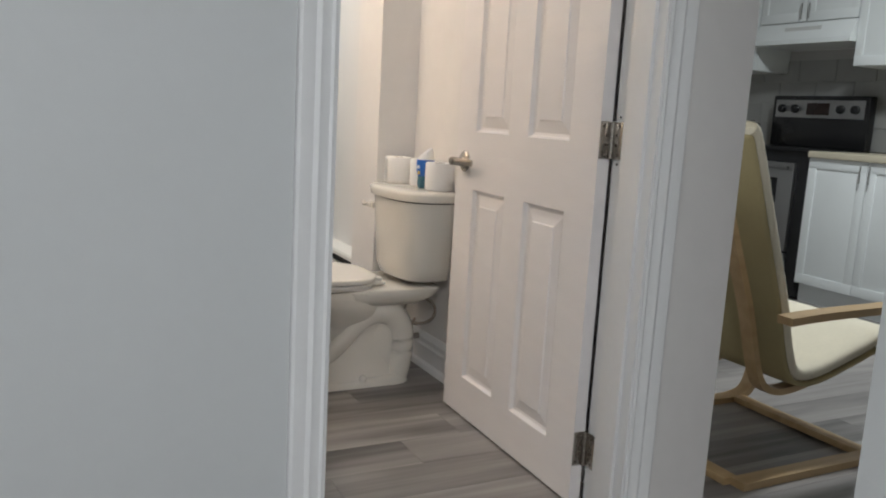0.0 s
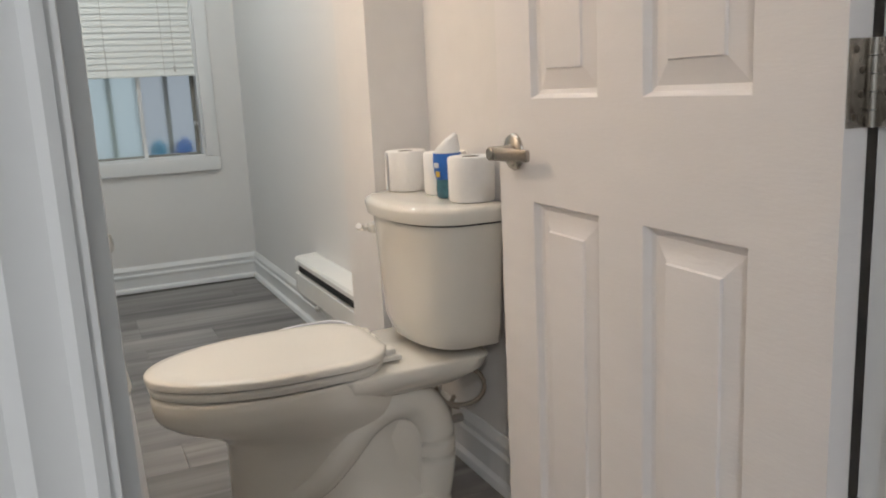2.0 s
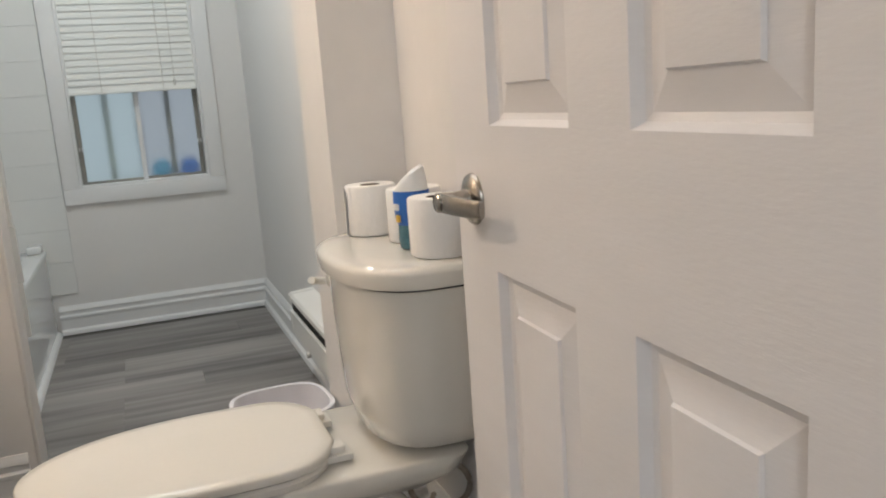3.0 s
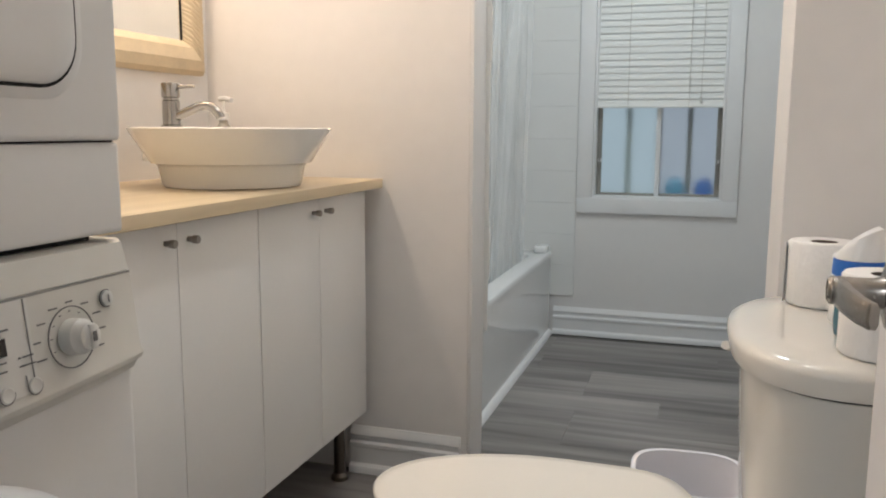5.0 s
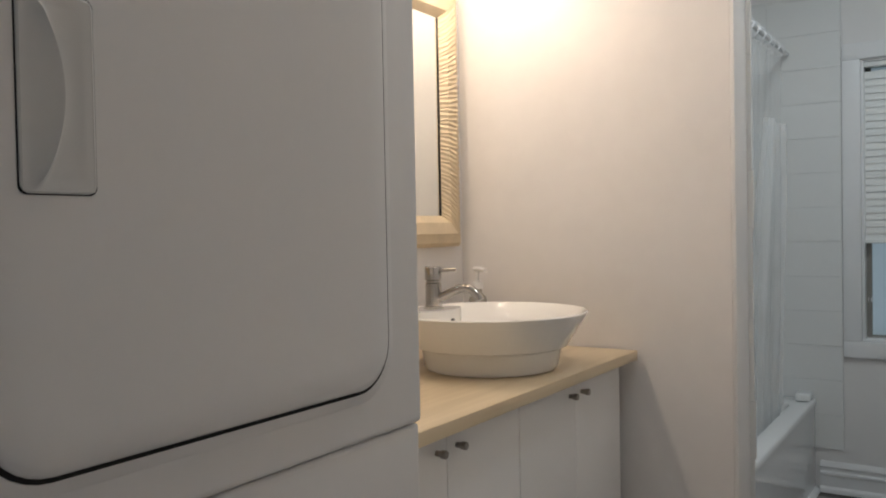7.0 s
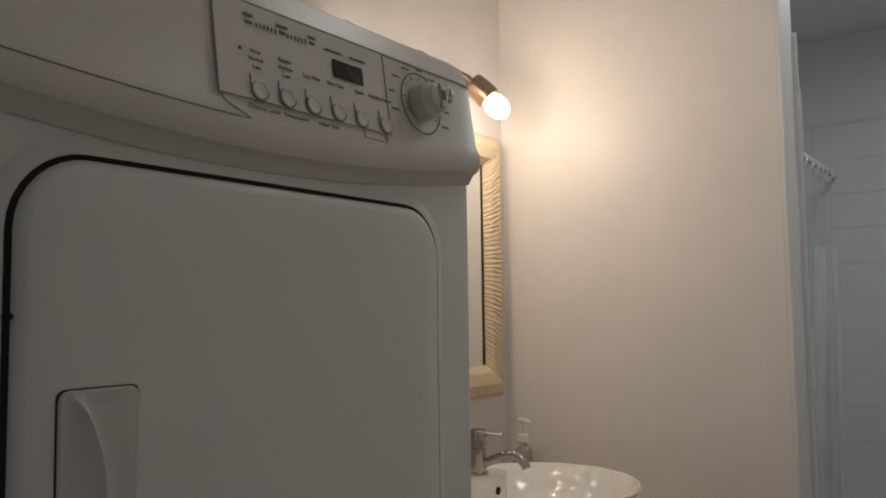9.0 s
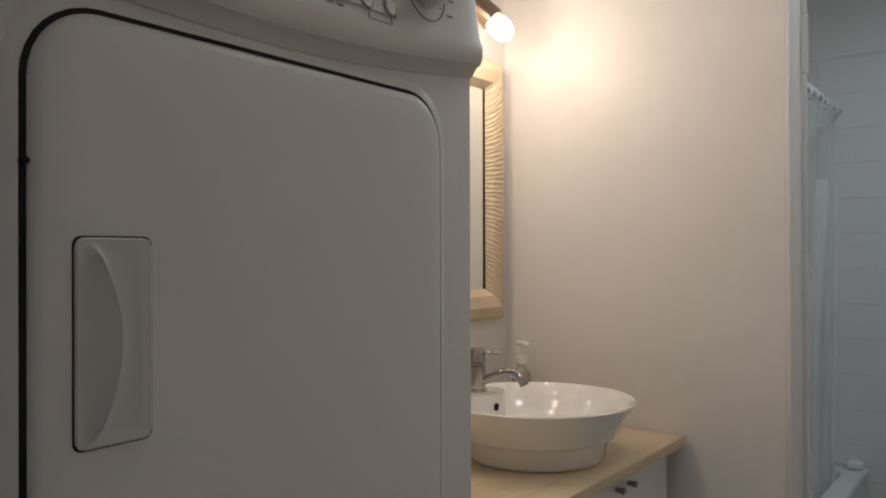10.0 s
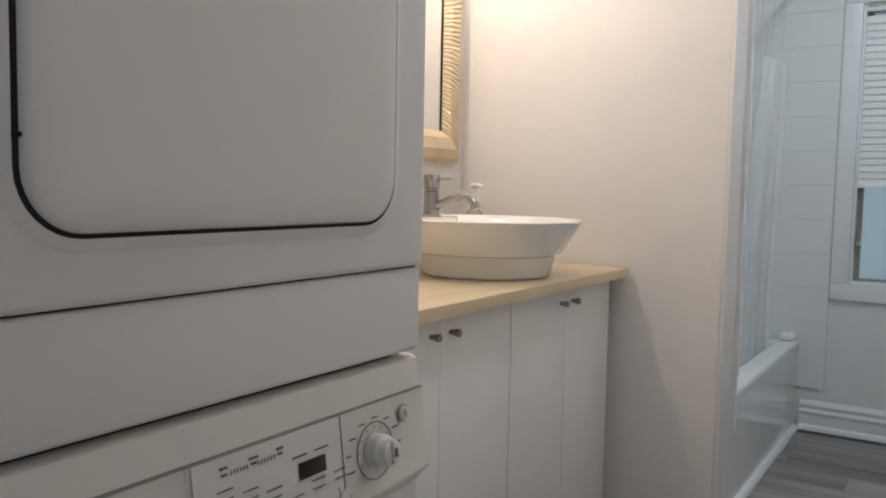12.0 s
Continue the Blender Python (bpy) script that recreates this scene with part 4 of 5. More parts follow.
FPROF = [(0.0, 0.001), (0.0, 0.018), (0.012, 0.034), (0.040, 0.046), (0.074, 0.040), (0.087, 0.026), (FW, 0.017), (FW, 0.001)]


def frame_side(y_at, z_at, steps, ribs):
    """One mitred side; y_at, z_at give the place for (inset, t)."""
    rings = []
    for i in range(steps + 1):
        t = i / steps
        rip = ribs * (0.5 + 0.5 * math.cos(math.pi * i))
        rings.append([(d - (rip if 0 < k < len(FPROF) - 1 else 0), y_at(a, t), z_at(a, t) + (0.0025 * math.sin(a * 90 + i) if ribs else 0)) for k, (a, d) in enumerate(FPROF)])
    return loft(rings)


for ya in (MY0, MY1):
    sgn = 1 if ya == MY0 else -1
    part("frame_side", frame_side(lambda a, t: ya + sgn * a, lambda a, t: MZ0 + a + (MZ1 - MZ0 - 2 * a) * t, 96, 0.0035), M_MIRFRAME, mirror, "ribbed upright", 25)
for za in (MZ0, MZ1):
    sgn = 1 if za == MZ0 else -1
    part("frame_rail", frame_side(lambda a, t: MY0 + a + (MY1 - MY0 - 2 * a) * t, lambda a, t: za + sgn * a, 8, 0.0), M_MIRFRAME, mirror, "smooth rail", 25)
part("mirror_edge", box(0.0162, MY1 - FW - 0.003, MZ0 + FW, 0.019, MY1 - FW, MZ1 - FW), M_BLACK, mirror, "", 0)

# vanity light bar
bar = thing("vanity_light", "wall light bar with bronze cups and lit bulbs above the mirror", "wall lamp", X_VAN, 0, 0)
part("back_bar", box(0.001, 3.02, 2.093, 0.028, 3.76, 2.143, 0.006), M_BRONZE, bar)
for by in BULBS_Y:
    aim = Vector((0.55, 0.42, -0.72)).normalized()
    base = Vector((0.116, by - 0.055, 2.084))
    rot = aim.to_track_quat('Z', 'Y').to_matrix().to_4x4()
    head = part("cup", merge(bmesh.new(), lathe([(0.010, -0.012), (0.027, -0.008), (0.031, 0.0), (0.036, 0.060), (0.034, 0.060), (0.028, 0.004)], 28, True, False), Matrix.Translation(base) @ rot), M_BRONZE, bar, "bronze lamp cup")
    part("swivel", tube([(0.026, by - 0.064, 2.118), (0.070, by - 0.064, 2.122), (0.100, by - 0.062, 2.104), base], 0.007, 8), M_BRONZE, head)
    bulb = part("bulb", merge(bmesh.new(), lathe([(0.012, 0.03), (0.018, 0.05), (0.029, 0.075), (0.031, 0.095), (0.026, 0.115), (0.012, 0.128), (0.002, 0.131)], 24), Matrix.Translation(base) @ rot), M_BULB, head, "lit bulb")
    bulb.visible_shadow = False

# ---- stacked laundry: local x off the front, y from the right edge to -W ----
W = 0.625
LX, LY, LR = 0.635, 2.506, 0.4
KY_SCALE = 0.955   # across the consoles


def oriented(x, y, z, tilt):
    """Axes for a console face: across, up the face, off the face."""
    c, s = math.cos(radians(tilt)), math.sin(radians(tilt))
    return Matrix(((0, -s, c, x), (1, 0, 0, y), (0, c, s, z), (0, 0, 0, 1)))


def words(text, size, m, parent, align='CENTER'):
    cu = bpy.data.curves.new("lettering", 'FONT')
    cu.body, cu.size, cu.align_x = text, size, align
    cu.extrude = 0.0002
    cu.materials.append(M_PRINT)
    ob = new("lettering", cu)
    ob.parent = parent
    ob.matrix_basis = m
    return ob


def bars(widths, m, parent, height=0.0022):
    bm = bmesh.new()
    for k, (x, y, w) in enumerate(widths):
        box(x - w / 2, y - height / 2, 0, x + w / 2, y + height / 2, 0.0006, bm=bm)
    ob = tagged(part("print", bm, M_PRINT, parent, smooth=0), kind="stuff")
    ob.matrix_basis = m
    return ob


def console(machine, zt, zl, zb, dip, proud, tilt, roll=0.0):
    """The bulging control console from zt down past the panel line zl to an arched lower edge near zb."""
    rings = []
    n = 30
    for i in range(n + 1):
        s = i / n
        y = -W * s
        low = zb - dip * math.sin(math.pi * (0.08 + 0.84 * s)) ** 1.1
        e = 0.0 if 0 < i < n else 0.003
        under = low - roll * (0.65 + 0.35 * math.sin(math.pi * s))
        rings.append([(-0.10, y, zt), (-0.012 - e, y, zt), (-0.006 - e, y, zt - 0.004), (0.002 - e, y, zl + 0.001), (0.0008 - e, y, zl), (0.003 - e, y, zl - 0.001), (proud - e, y, low + 0.016), (proud + 0.0035 - e, y, low + 0.010), (proud + 0.0035 - e, y, under + 0.009), (proud + 0.001 - e, y, under + 0.003), (proud - 0.005 - e, y, under), (0.003 - e, y, under - 0.010), (-0.02, y, under - 0.014), (-0.10, y, under - 0.014)])
    con = part("console", loft(rings), M_CONSOLE, machine, "arched control console", 35)
    part("panel_line", box(0.0022, -W + 0.004, zl - 0.0022, 0.0036, -0.004, zl, 0.0), M_SEAM, con, "", 0)
    return con


def dress(con, zl, zb, dip, proud, zk, zd, zp, zbt, dryer):
    """Dial, display, buttons and print on a console face."""
    zlow = zb - dip * 0.8 + 0.016
    tilt = math.degrees(math.atan2(proud - 0.003, zl - zlow))

    def face(y, z, off=0.0006):
        t = (zl - z) / (zl - zlow)
        return oriented(0.003 + (proud - 0.003) * t + off + 0.0016, y * KY_SCALE - 0.004, z, tilt)
    zc = (zl + zlow) / 2
    half = (zl - zlow) / 2 - 0.002
    o = part("overlay", box(-0.208 * KY_SCALE, -half, -0.001, 0.0, half, 0.0004), M_OVERLAY, con, "printed control overlay", 0)
    o.matrix_basis = face(-0.158, zc, -0.0004)
    for ys in (-0.157 if dryer else -0.163, -0.367 if dryer else -0.373):
        sp = part("panel_split", box(-0.0005, -half - 0.002, 0, 0.0005, half, 0.0008), M_SEAM if dryer or ys > -0.3 else M_GREYPL, con, "", 0)
        sp.matrix_basis = face(ys, zc, 0.0002)
    if dryer:
        low = [(-W * s, zb - dip * math.sin(math.pi * (0.08 + 0.84 * s)) ** 1.1 + 0.009) for s in [0.519 + 0.46 * i / 16 for i in range(17)]]
        part("drawer_seam", tube([(proud - 0.0005, -0.367 * KY_SCALE, zlow + 0.004), (proud + 0.003, -0.3674 * KY_SCALE, zlow - 0.004)] + [(proud + 0.0035, y, z - 0.003) for y, z in low], 0.0007, 6), M_SEAM, con)
    KY = -0.100 if dryer else -0.106
    k = part("dial_ring", lathe([(0.0320, 0), (0.0320, 0.0008), (0.0308, 0.0008), (0.0308, 0)], 40, False, False), M_PRINT, con)
    k.matrix_basis = face(KY, zk)
    d = part("dial", lathe([(0.0190, 0), (0.0182, 0.014), (0.0150, 0.017), (0.0138, 0.024), (0.011, 0.026)], 36), M_OVERLAY, con, "pale grey rotary dial")
    d.matrix_basis = face(KY, zk)
    part("dial_grip", box(-0.0045, -0.0130, 0.016, 0.0045, 0.0130, 0.029, 0.003), M_OVERLAY, d)
    part("dial_print", box(-0.0030, -0.005, 0.0292, 0.0030, 0.005, 0.0295), M_PRINT, d, "", 0)
    bt = part("power_button", lathe([(0.0085, 0), (0.0085, 0.003), (0.007, 0.0042)], 20), M_GREYPL, con)
    bt.matrix_basis = face(-0.048, zp)
    part("power_mark", box(-0.001, -0.004, 0.0043, 0.001, 0.004, 0.0046), M_PRINT, bt, "", 0)
    rim = part("power_rim", lathe([(0.0098, 0), (0.0098, 0.0009), (0.0090, 0.0009), (0.0090, 0)], 24, False, False), M_PRINT, con)
    rim.matrix_basis = face(-0.048, zp)
    for a in range(10, 270, 29):
        r = radians(a - 40)
        bars([(0.0445 * math.cos(r) * (1.0 if math.cos(r) > 0 else 1.02), min(0.036 * math.sin(r), half + zc - zk), 0.009 + 0.004 * ((a * 7) % 3) / 3)], face(KY, zk, 0.0002), con, 0.0016)
        bars([(0.0265 * math.cos(r), 0.0265 * math.sin(r), 0.002)], face(KY, zk, 0.0002), con, 0.0012)
    ds = part("display", box(-0.0195, -0.0085, 0, 0.0195, 0.0085, 0.001, 0.0006), M_DISPLAY, con, "dark digital display")
    ds.matrix_basis = face(-0.212, zd)
    bars([(-0.015, 0.0155, 0.017), (0.017, 0.0155, 0.016), (-0.026, 0.0155, 0.003), (0.006, 0.0155, 0.003)], face(-0.212, zd), con, 0.0018)
    cols = (-0.325, -0.294, -0.263, -0.231, -0.199, -0.164)
    for i, y in enumerate(cols):
        b = part("push_button", lathe([(0.0080, 0), (0.0080, 0.0012), (0.0068, 0.0020), (0.0050, 0.0014)], 24), M_OVERLAY, con, "round pale button")
        b.matrix_basis = face(y, zbt)
        arc = [(0.0088 * math.cos(t), 0.0088 * math.sin(t), 0.0006) for t in [radians(175 + 190 * j / 14) for j in range(15)]]
        arc.insert(0, (-0.0090, 0.012, 0.0006))
        q = part("button_outline", tube(arc, 0.0005, 5), M_PRINT, con)
        q.matrix_basis = face(y, zbt)
        if not dryer:
            rows = (5, 4, 3, 1, 2, 2)[i]
            bars([(-0.003, 0.022 + 0.0082 * j, 0.013 + 0.005 * ((j * 7 + i) % 3) / 3) for j in range(rows)] + [(-0.013, 0.022 + 0.0082 * j, 0.003) for j in range(rows)], face(y, zbt), con, 0.0015)
    top = zl - 0.014
    bars([(0.004 * j, 0, 0.0010) for j in range(6)] + [(0.034 + 0.004 * j, 0, 0.0010) for j in range(6)], face(-0.322, top - 0.004), con, 0.004)
    bars([(-0.008, 0, 0.007), (0.028, 0.001, 0.007), (0.062, 0.001, 0.006), (-0.008, 0.006, 0.009), (0.028, 0.006, 0.012), (0.062, 0.006, 0.009)], face(-0.322, top - 0.004), con, 0.0024)
    if dryer:
        for txt, y, size in (("Dryness Level", -0.322, 0.0056), ("Temperature", -0.286, 0.0050), ("Adjust Time", -0.246, 0.0050)):
            words(txt, size, face(y, zbt - 0.0165, 0.0008), con)
        for txt, y, z in (("More", -0.326, 0.030), ("Normal", -0.326, 0.0235), ("Less", -0.326, 0.017), ("Regular", -0.293, 0.030), ("Medium", -0.293, 0.0235), ("Low", -0.293, 0.017), ("Less Time", -0.262, 0.023), ("More Time", -0.231, 0.023), ("Signal", -0.199, 0.023), ("Wrinkle Prevent", -0.168, 0.023)):
            words(txt, 0.0048, face(y, zbt + z, 0.0008), con)
        bars([(-0.337 + 0.337, 0, 0.003)], face(-0.342, zbt + 0.031), con)
        for dx, dy, w, hh in ((-0.016, 0, 0.0007, 0.008), (0.016, 0, 0.0007, 0.008), (0, -0.004, 0.032, 0.0007)):
            bars([(dx, dy, w)], face(-0.181, zbt - 0.0135), con, hh)
    else:
        for txt, y in (("Temperature", -0.327), ("Spin", -0.292), ("Soil Level", -0.261), ("Extra Rinse", -0.227)):
            words(txt, 0.0064, face(y, zbt - 0.0150, 0.0008), con)


washer = thing("washing_machine", "white front-loading washing machine under the dryer", "washing machine", LX, LY, 0, LR)
part("cabinet", box(-0.70, -W, 0.012, 0.0, 0.0, 0.772, 0.010, 3), M_APPL, washer)
part("top_panel", box(-0.70, -W - 0.001, 0.772, -0.03, 0.001, 0.915, 0.008, 3), M_APPL, washer)
con = console(washer, 0.916, 0.880, 0.779, 0.012, 0.014, 20)
dress(con, 0.880, 0.779, 0.012, 0.014, 0.828, 0.838, 0.857, 0.794, False)
for fx, fy in ((-0.05, -0.05), (-0.05, -W + 0.05), (-0.65, -0.05), (-0.65, -W + 0.05)):
    part("foot", merge(bmesh.new(), lathe([(0.022, 0.0), (0.022, 0.008), (0.012, 0.014)], 14), pose(fx, fy, 0)), M_BLACK, washer)
DYC, DZC = -0.300, 0.470
dr = part("washer_door", merge(bmesh.new(), lathe([(0.258, 0.0), (0.258, 0.006), (0.252, 0.017), (0.234, 0.025), (0.212, 0.023), (0.198, 0.016), (0.190, 0.006)], 72, False, False), pose(0.001, DYC, DZC, 0, 90, 0)), M_WHITEPL, washer, "round white door ring", 50)
part("door_glass", merge(bmesh.new(), lathe([(0.190, 0.006), (0.15, -0.01), (0.08, -0.03), (0.01, -0.035)], 48, False, True), pose(0.001, DYC, DZC, 0, 90, 0)), mat("washer_glass", (0.10, 0.10, 0.11), 0.08), dr, "dark door glass")
part("kick_line", box(0.0002, -W + 0.02, 0.12, 0.0012, -0.02, 0.122), M_BLACK, washer, "", 0)

dryer = thing("tumble_dryer", "white tumble dryer stacked on the washing machine", "tumble dryer", LX, LY, 0.9165, LR)
Z = 0.9165
part("base_panel", box(-0.66, -W, 0.0070, -0.004, 0.0, 1.0235 - Z, 0.006, 3), M_APPL, dryer, "lower front panel")
# Black block put into the gap as its shade.
part("base_gap_shade", box(-0.60, -W + 0.012, 0.0004, -0.022, -0.035, 0.0080), M_BLACK, dryer, "black block for the shade under the base", 0)
part("seam_gap", box(-0.60, -W + 0.004, 1.0235 - Z, -0.010, -0.004, 1.0255 - Z), M_BLACK, dryer, "", 0)
part("cabinet", box(-0.66, -W, 1.0255 - Z, 0.0, 0.0, 1.598 - Z, 0.007, 3), M_APPL, dryer)
part("top_panel", box(-0.66, -W, 1.598 - Z, -0.03, 0.0, 1.729 - Z, 0.006, 3), M_APPL, dryer)
for fx, fy in ((-0.12, -0.14), (-0.12, -W + 0.14), (-0.6, -0.05), (-0.6, -W + 0.05)):
    part("spacer_foot", box(fx - 0.02, fy - 0.02, 0.0, fx + 0.02, fy + 0.02, 0.0075, 0.002), M_BLACK, dryer)
con2 = console(dryer, 1.730 - Z, 1.704 - Z, 1.622 - Z, 0.022, 0.0145, 16, 0.020)
dress(con2, 1.704 - Z, 1.622 - Z, 0.022, 0.0145, 1.664 - Z, 1.671 - Z, 1.685 - Z, 1.631 - Z, True)
DY0, DY1, DZ0, DZ1 = -0.497, -0.068, 1.080 - Z, 1.558 - Z
cyd, czd, hyd, hzd = (DY0 + DY1) / 2, (DZ0 + DZ1) / 2, (DY1 - DY0) / 2, (DZ1 - DZ0) / 2
# Black sheet behind the door paints the shade of its gap.
gap = loft([round_rect(cyd - 0.0008, czd, hyd + 0.0030, hzd + 0.0030, 0.052, x, 8) for x in (0.0004, 0.0040)])
part("door_gap_shade", gap, M_BLACK, dryer, "black sheet for the shade in the door gap", 0)
part("door_surround", loft([round_rect(cyd, czd, hyd + 0.014, hzd + 0.014, 0.060, 0.0002, 8), round_rect(cyd, czd, hyd + 0.009, hzd + 0.009, 0.056, 0.0026, 8), round_rect(cyd - 0.0008, czd, hyd + 0.0031, hzd + 0.0031, 0.052, 0.0034, 8), round_rect(cyd - 0.0008, czd, hyd + 0.0029, hzd + 0.0029, 0.052, 0.0006, 8)], False, False), M_APPL, dryer, "pressed lip round the door", 30)
dd = part("dryer_door", loft([round_rect(cyd, czd, hyd - 0.0005, hzd - 0.0005, 0.048, 0.003, 8), round_rect(cyd, czd, hyd - 0.001, hzd - 0.001, 0.048, 0.0052, 8), round_rect(cyd, czd, hyd - 0.0035, hzd - 0.0035, 0.046, 0.0075, 8), round_rect(cyd, czd, hyd - 0.009, hzd - 0.009, 0.042, 0.0093, 8), round_rect(cyd, czd, hyd - 0.03, hzd - 0.03, 0.02, 0.0100, 8)]), M_APPL, dryer, "flat rounded dryer door", 40)
# recessed pull
HYA, HYB, HZA, HZB = -0.468, -0.416, 1.276 - Z, 1.409 - Z
pull = bmesh.new()
NU, NV = 28, 44
grid = []
for j in range(NV + 1):
    v = j / NV
    row = []
    for i in range(NU + 1):
        bow = 1 - (2 * v - 1) ** 2
        ridge = 0.13 + 0.40 * bow
        u = ridge * i / 12 if i <= 12 else ridge + (1 - ridge) * ((i - 12) / (NU - 12)) ** 1.3
        edge = min(u, 1 - u, v * 2.6, (1 - v) * 2.6)
        x = 0.0012
        if edge > 0.06:
            if i <= 12:
                x = 0.0012 + 0.0062 * (max(0, u - 0.06) / max(0.05, ridge - 0.06)) ** 1.5 * min(1, bow * 3)
            else:
                w = (u - ridge) / max(0.06, 0.88 - ridge)
                x = 0.0012 + 0.0062 * min(1, bow * 3) * max(0, 1 - w * 7) - 0.0008 * math.sin(math.pi * w) if w < 1 else 0.0012
        row.append(pull.verts.new((x, HYA + (HYB - HYA) * u, HZA + (HZB - HZA) * v)))
    grid.append(row)
for a, b in zip(grid, grid[1:]):
    for i in range(NU):
        pull.faces.new((a[i], a[i + 1], b[i + 1], b[i]))
pl = part("door_pull", pull, M_GREYPL, dd, "recessed grey moulded pull", 60)
pl.location.x = 0.0112
fr = loft([round_rect((HYA + HYB) / 2, (HZA + HZB) / 2, (HYB - HYA) / 2 + g, (HZB - HZA) / 2 + g, 0.005 + g, x, 4) for g, x in ((0.0018, 0.0095), (0.0016, 0.0118), (0.0, 0.0126), (-0.0015, 0.0118))], False, False)
part("pull_rim", fr, M_GREYPL, dd, "", 40)
part("pull_shadow_gap", loft([round_rect((HYA + HYB) / 2, (HZA + HZB) / 2, (HYB - HYA) / 2 + 0.0026, (HZB - HZA) / 2 + 0.0026, 0.006, x, 4) for x in (0.0097, 0.0106)]), M_BLACK, dd, "", 0)
for yy, zz in ((DY0 - 0.0022, 1.150 - Z), (DY0 - 0.0022, 1.457 - Z)):
    part("door_bumper", merge(bmesh.new(), lathe([(0.0022, 0), (0.0022, 0.007), (0.0012, 0.008)], 10), pose(0.003, yy, zz, 0, 90, 0)), M_BLACK, dryer)

# ---- living side: bentwood armchair ----
chair = thing("armchair", "bentwood birch armchair with a cream cushion", "armchair", 2.045, 1.690, 0, 0)
# local x points across to the chair's front; its two side frames stand at the y ends


def strip(points, w, t, y):
    """A laminated strip bent in the xz plane."""
    rings = []
    pts = [Vector((p[0], 0, p[1])) for p in points]
    for k, p in enumerate(pts):
        d = (pts[min(k + 1, len(pts) - 1)] - pts[max(k - 1, 0)]).normalized()
        nrm = Vector((-d.z, 0, d.x))
        rings.append([p + nrm * a * t / 2 + Vector((0, y + b * w / 2, 0)) for a, b in ((1, 1), (1, -1), (-1, -1), (-1, 1))])
    return loft(rings)


def bent(ctrl, steps=6):
    return [(p.x, p.z) for p in curve_points([(x, 0, z) for x, z in ctrl], steps)]


for y in (0.03, 0.62):
    side = part("side_frame", strip(bent([(-0.10, 0.012), (0.10, 0.012), (0.34, 0.012), (0.50, 0.013), (0.575, 0.05), (0.60, 0.16), (0.60, 0.36), (0.585, 0.47), (0.53, 0.512), (0.40, 0.515), (0.16, 0.512), (0.015, 0.505)]), 0.055, 0.024, y), M_BIRCH, chair, "bent birch side frame with armrest")
    part("back_post", strip(bent([(0.60, 0.345), (0.42, 0.285), (0.22, 0.236), (0.105, 0.250), (0.050, 0.33), (-0.010, 0.51), (-0.090, 0.70), (-0.150, 0.84)]), 0.045, 0.022, y + (0.125 if y < 0.3 else -0.125)), M_BIRCH, chair, "bent seat and back rail")
for x, z in ((-0.10, 0.012), (0.50, 0.014)):
    part("cross_bar", box(x - 0.027, 0.055, z - 0.012, x + 0.027, 0.595, z + 0.012, 0.004), M_BIRCH, chair)
cus = thing("chair_cushion", "cream quilted one-piece cushion lying on the bentwood armchair", "cushion", 2.045, 1.690, 0)
line = bent([(0.62, 0.390), (0.43, 0.325), (0.24, 0.276), (0.140, 0.296), (0.090, 0.38), (0.035, 0.55), (-0.050, 0.77), (-0.140, 1.00), (-0.160, 1.035)], 8)


def pad(t0, t1, y0, y1):
    rings = []
    pts = [Vector((p[0], 0, p[1])) for p in line]
    for k, p in enumerate(pts):
        d = (pts[min(k + 1, len(pts) - 1)] - pts[max(k - 1, 0)]).normalized()
        nrm = Vector((d.z, 0, -d.x))
        e = min(1, min(k, len(pts) - 1 - k) / 3 + 0.35)
        ring = []
        for i in range(24):
            a = 2 * math.pi * i / 24
            yy = (y0 + y1) / 2 + (y1 - y0) / 2 * math.copysign(abs(math.cos(a)) ** 0.35, math.cos(a))
            th = math.copysign(abs(math.sin(a)) ** 0.5, math.sin(a))
            ring.append(p + Vector((0, yy, 0)) + nrm * ((t0 + t1) / 2 + (t1 - t0) / 2 * th * e * (1 - 0.12 * math.cos(k * 1.6) ** 8)))
        rings.append(ring)
    return loft(rings)


part("cushion_top", pad(0.0, 0.055, 0.075, 0.585), M_CUSHION, cus, smooth=60)
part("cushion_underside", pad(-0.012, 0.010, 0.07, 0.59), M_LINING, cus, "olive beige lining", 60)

# ---- kitchen corner ----
KX = 4.38          # cabinet fronts
KB = 5.00          # wall
stove = thing("stove", "black and stainless electric range against the kitchen wall", "stove", 0, 0, 0)
SY0, SY1 = 3.575, 4.335
part("body", box(KX + 0.01, SY0, 0.02, KB - 0.06, SY1, 0.935, 0.004), M_STOVE, stove)
part("cooktop", box(KX - 0.01, SY0 - 0.002, 0.936, KB - 0.06, SY1 + 0.002, 0.955, 0.004), M_STOVE, stove, "black glass cooktop")
part("oven_door", box(KX - 0.022, SY0 + 0.085, 0.30, KX + 0.009, SY1 - 0.01, 0.86, 0.006), M_STAINLESS, stove, "stainless oven door")
part("oven_window", box(KX - 0.026, SY0 + 0.20, 0.46, KX - 0.0225, SY1 - 0.16, 0.76, 0.002), M_STOVE, stove, "black oven window")
part("drawer", box(KX - 0.022, SY0 + 0.085, 0.06, KX + 0.009, SY1 - 0.01, 0.285, 0.006), M_STAINLESS, stove, "stainless storage drawer")
part("sticker", box(KX - 0.028, SY0 + 0.22, 0.47, KX - 0.0265, SY0 + 0.34, 0.60), M_GREEN, stove, "green energy sticker", 0)
part("oven_handle", tube([(KX - 0.06, SY0 + 0.10, 0.83), (KX - 0.06, SY1 - 0.04, 0.83)], 0.011, 10), M_STAINLESS, stove)
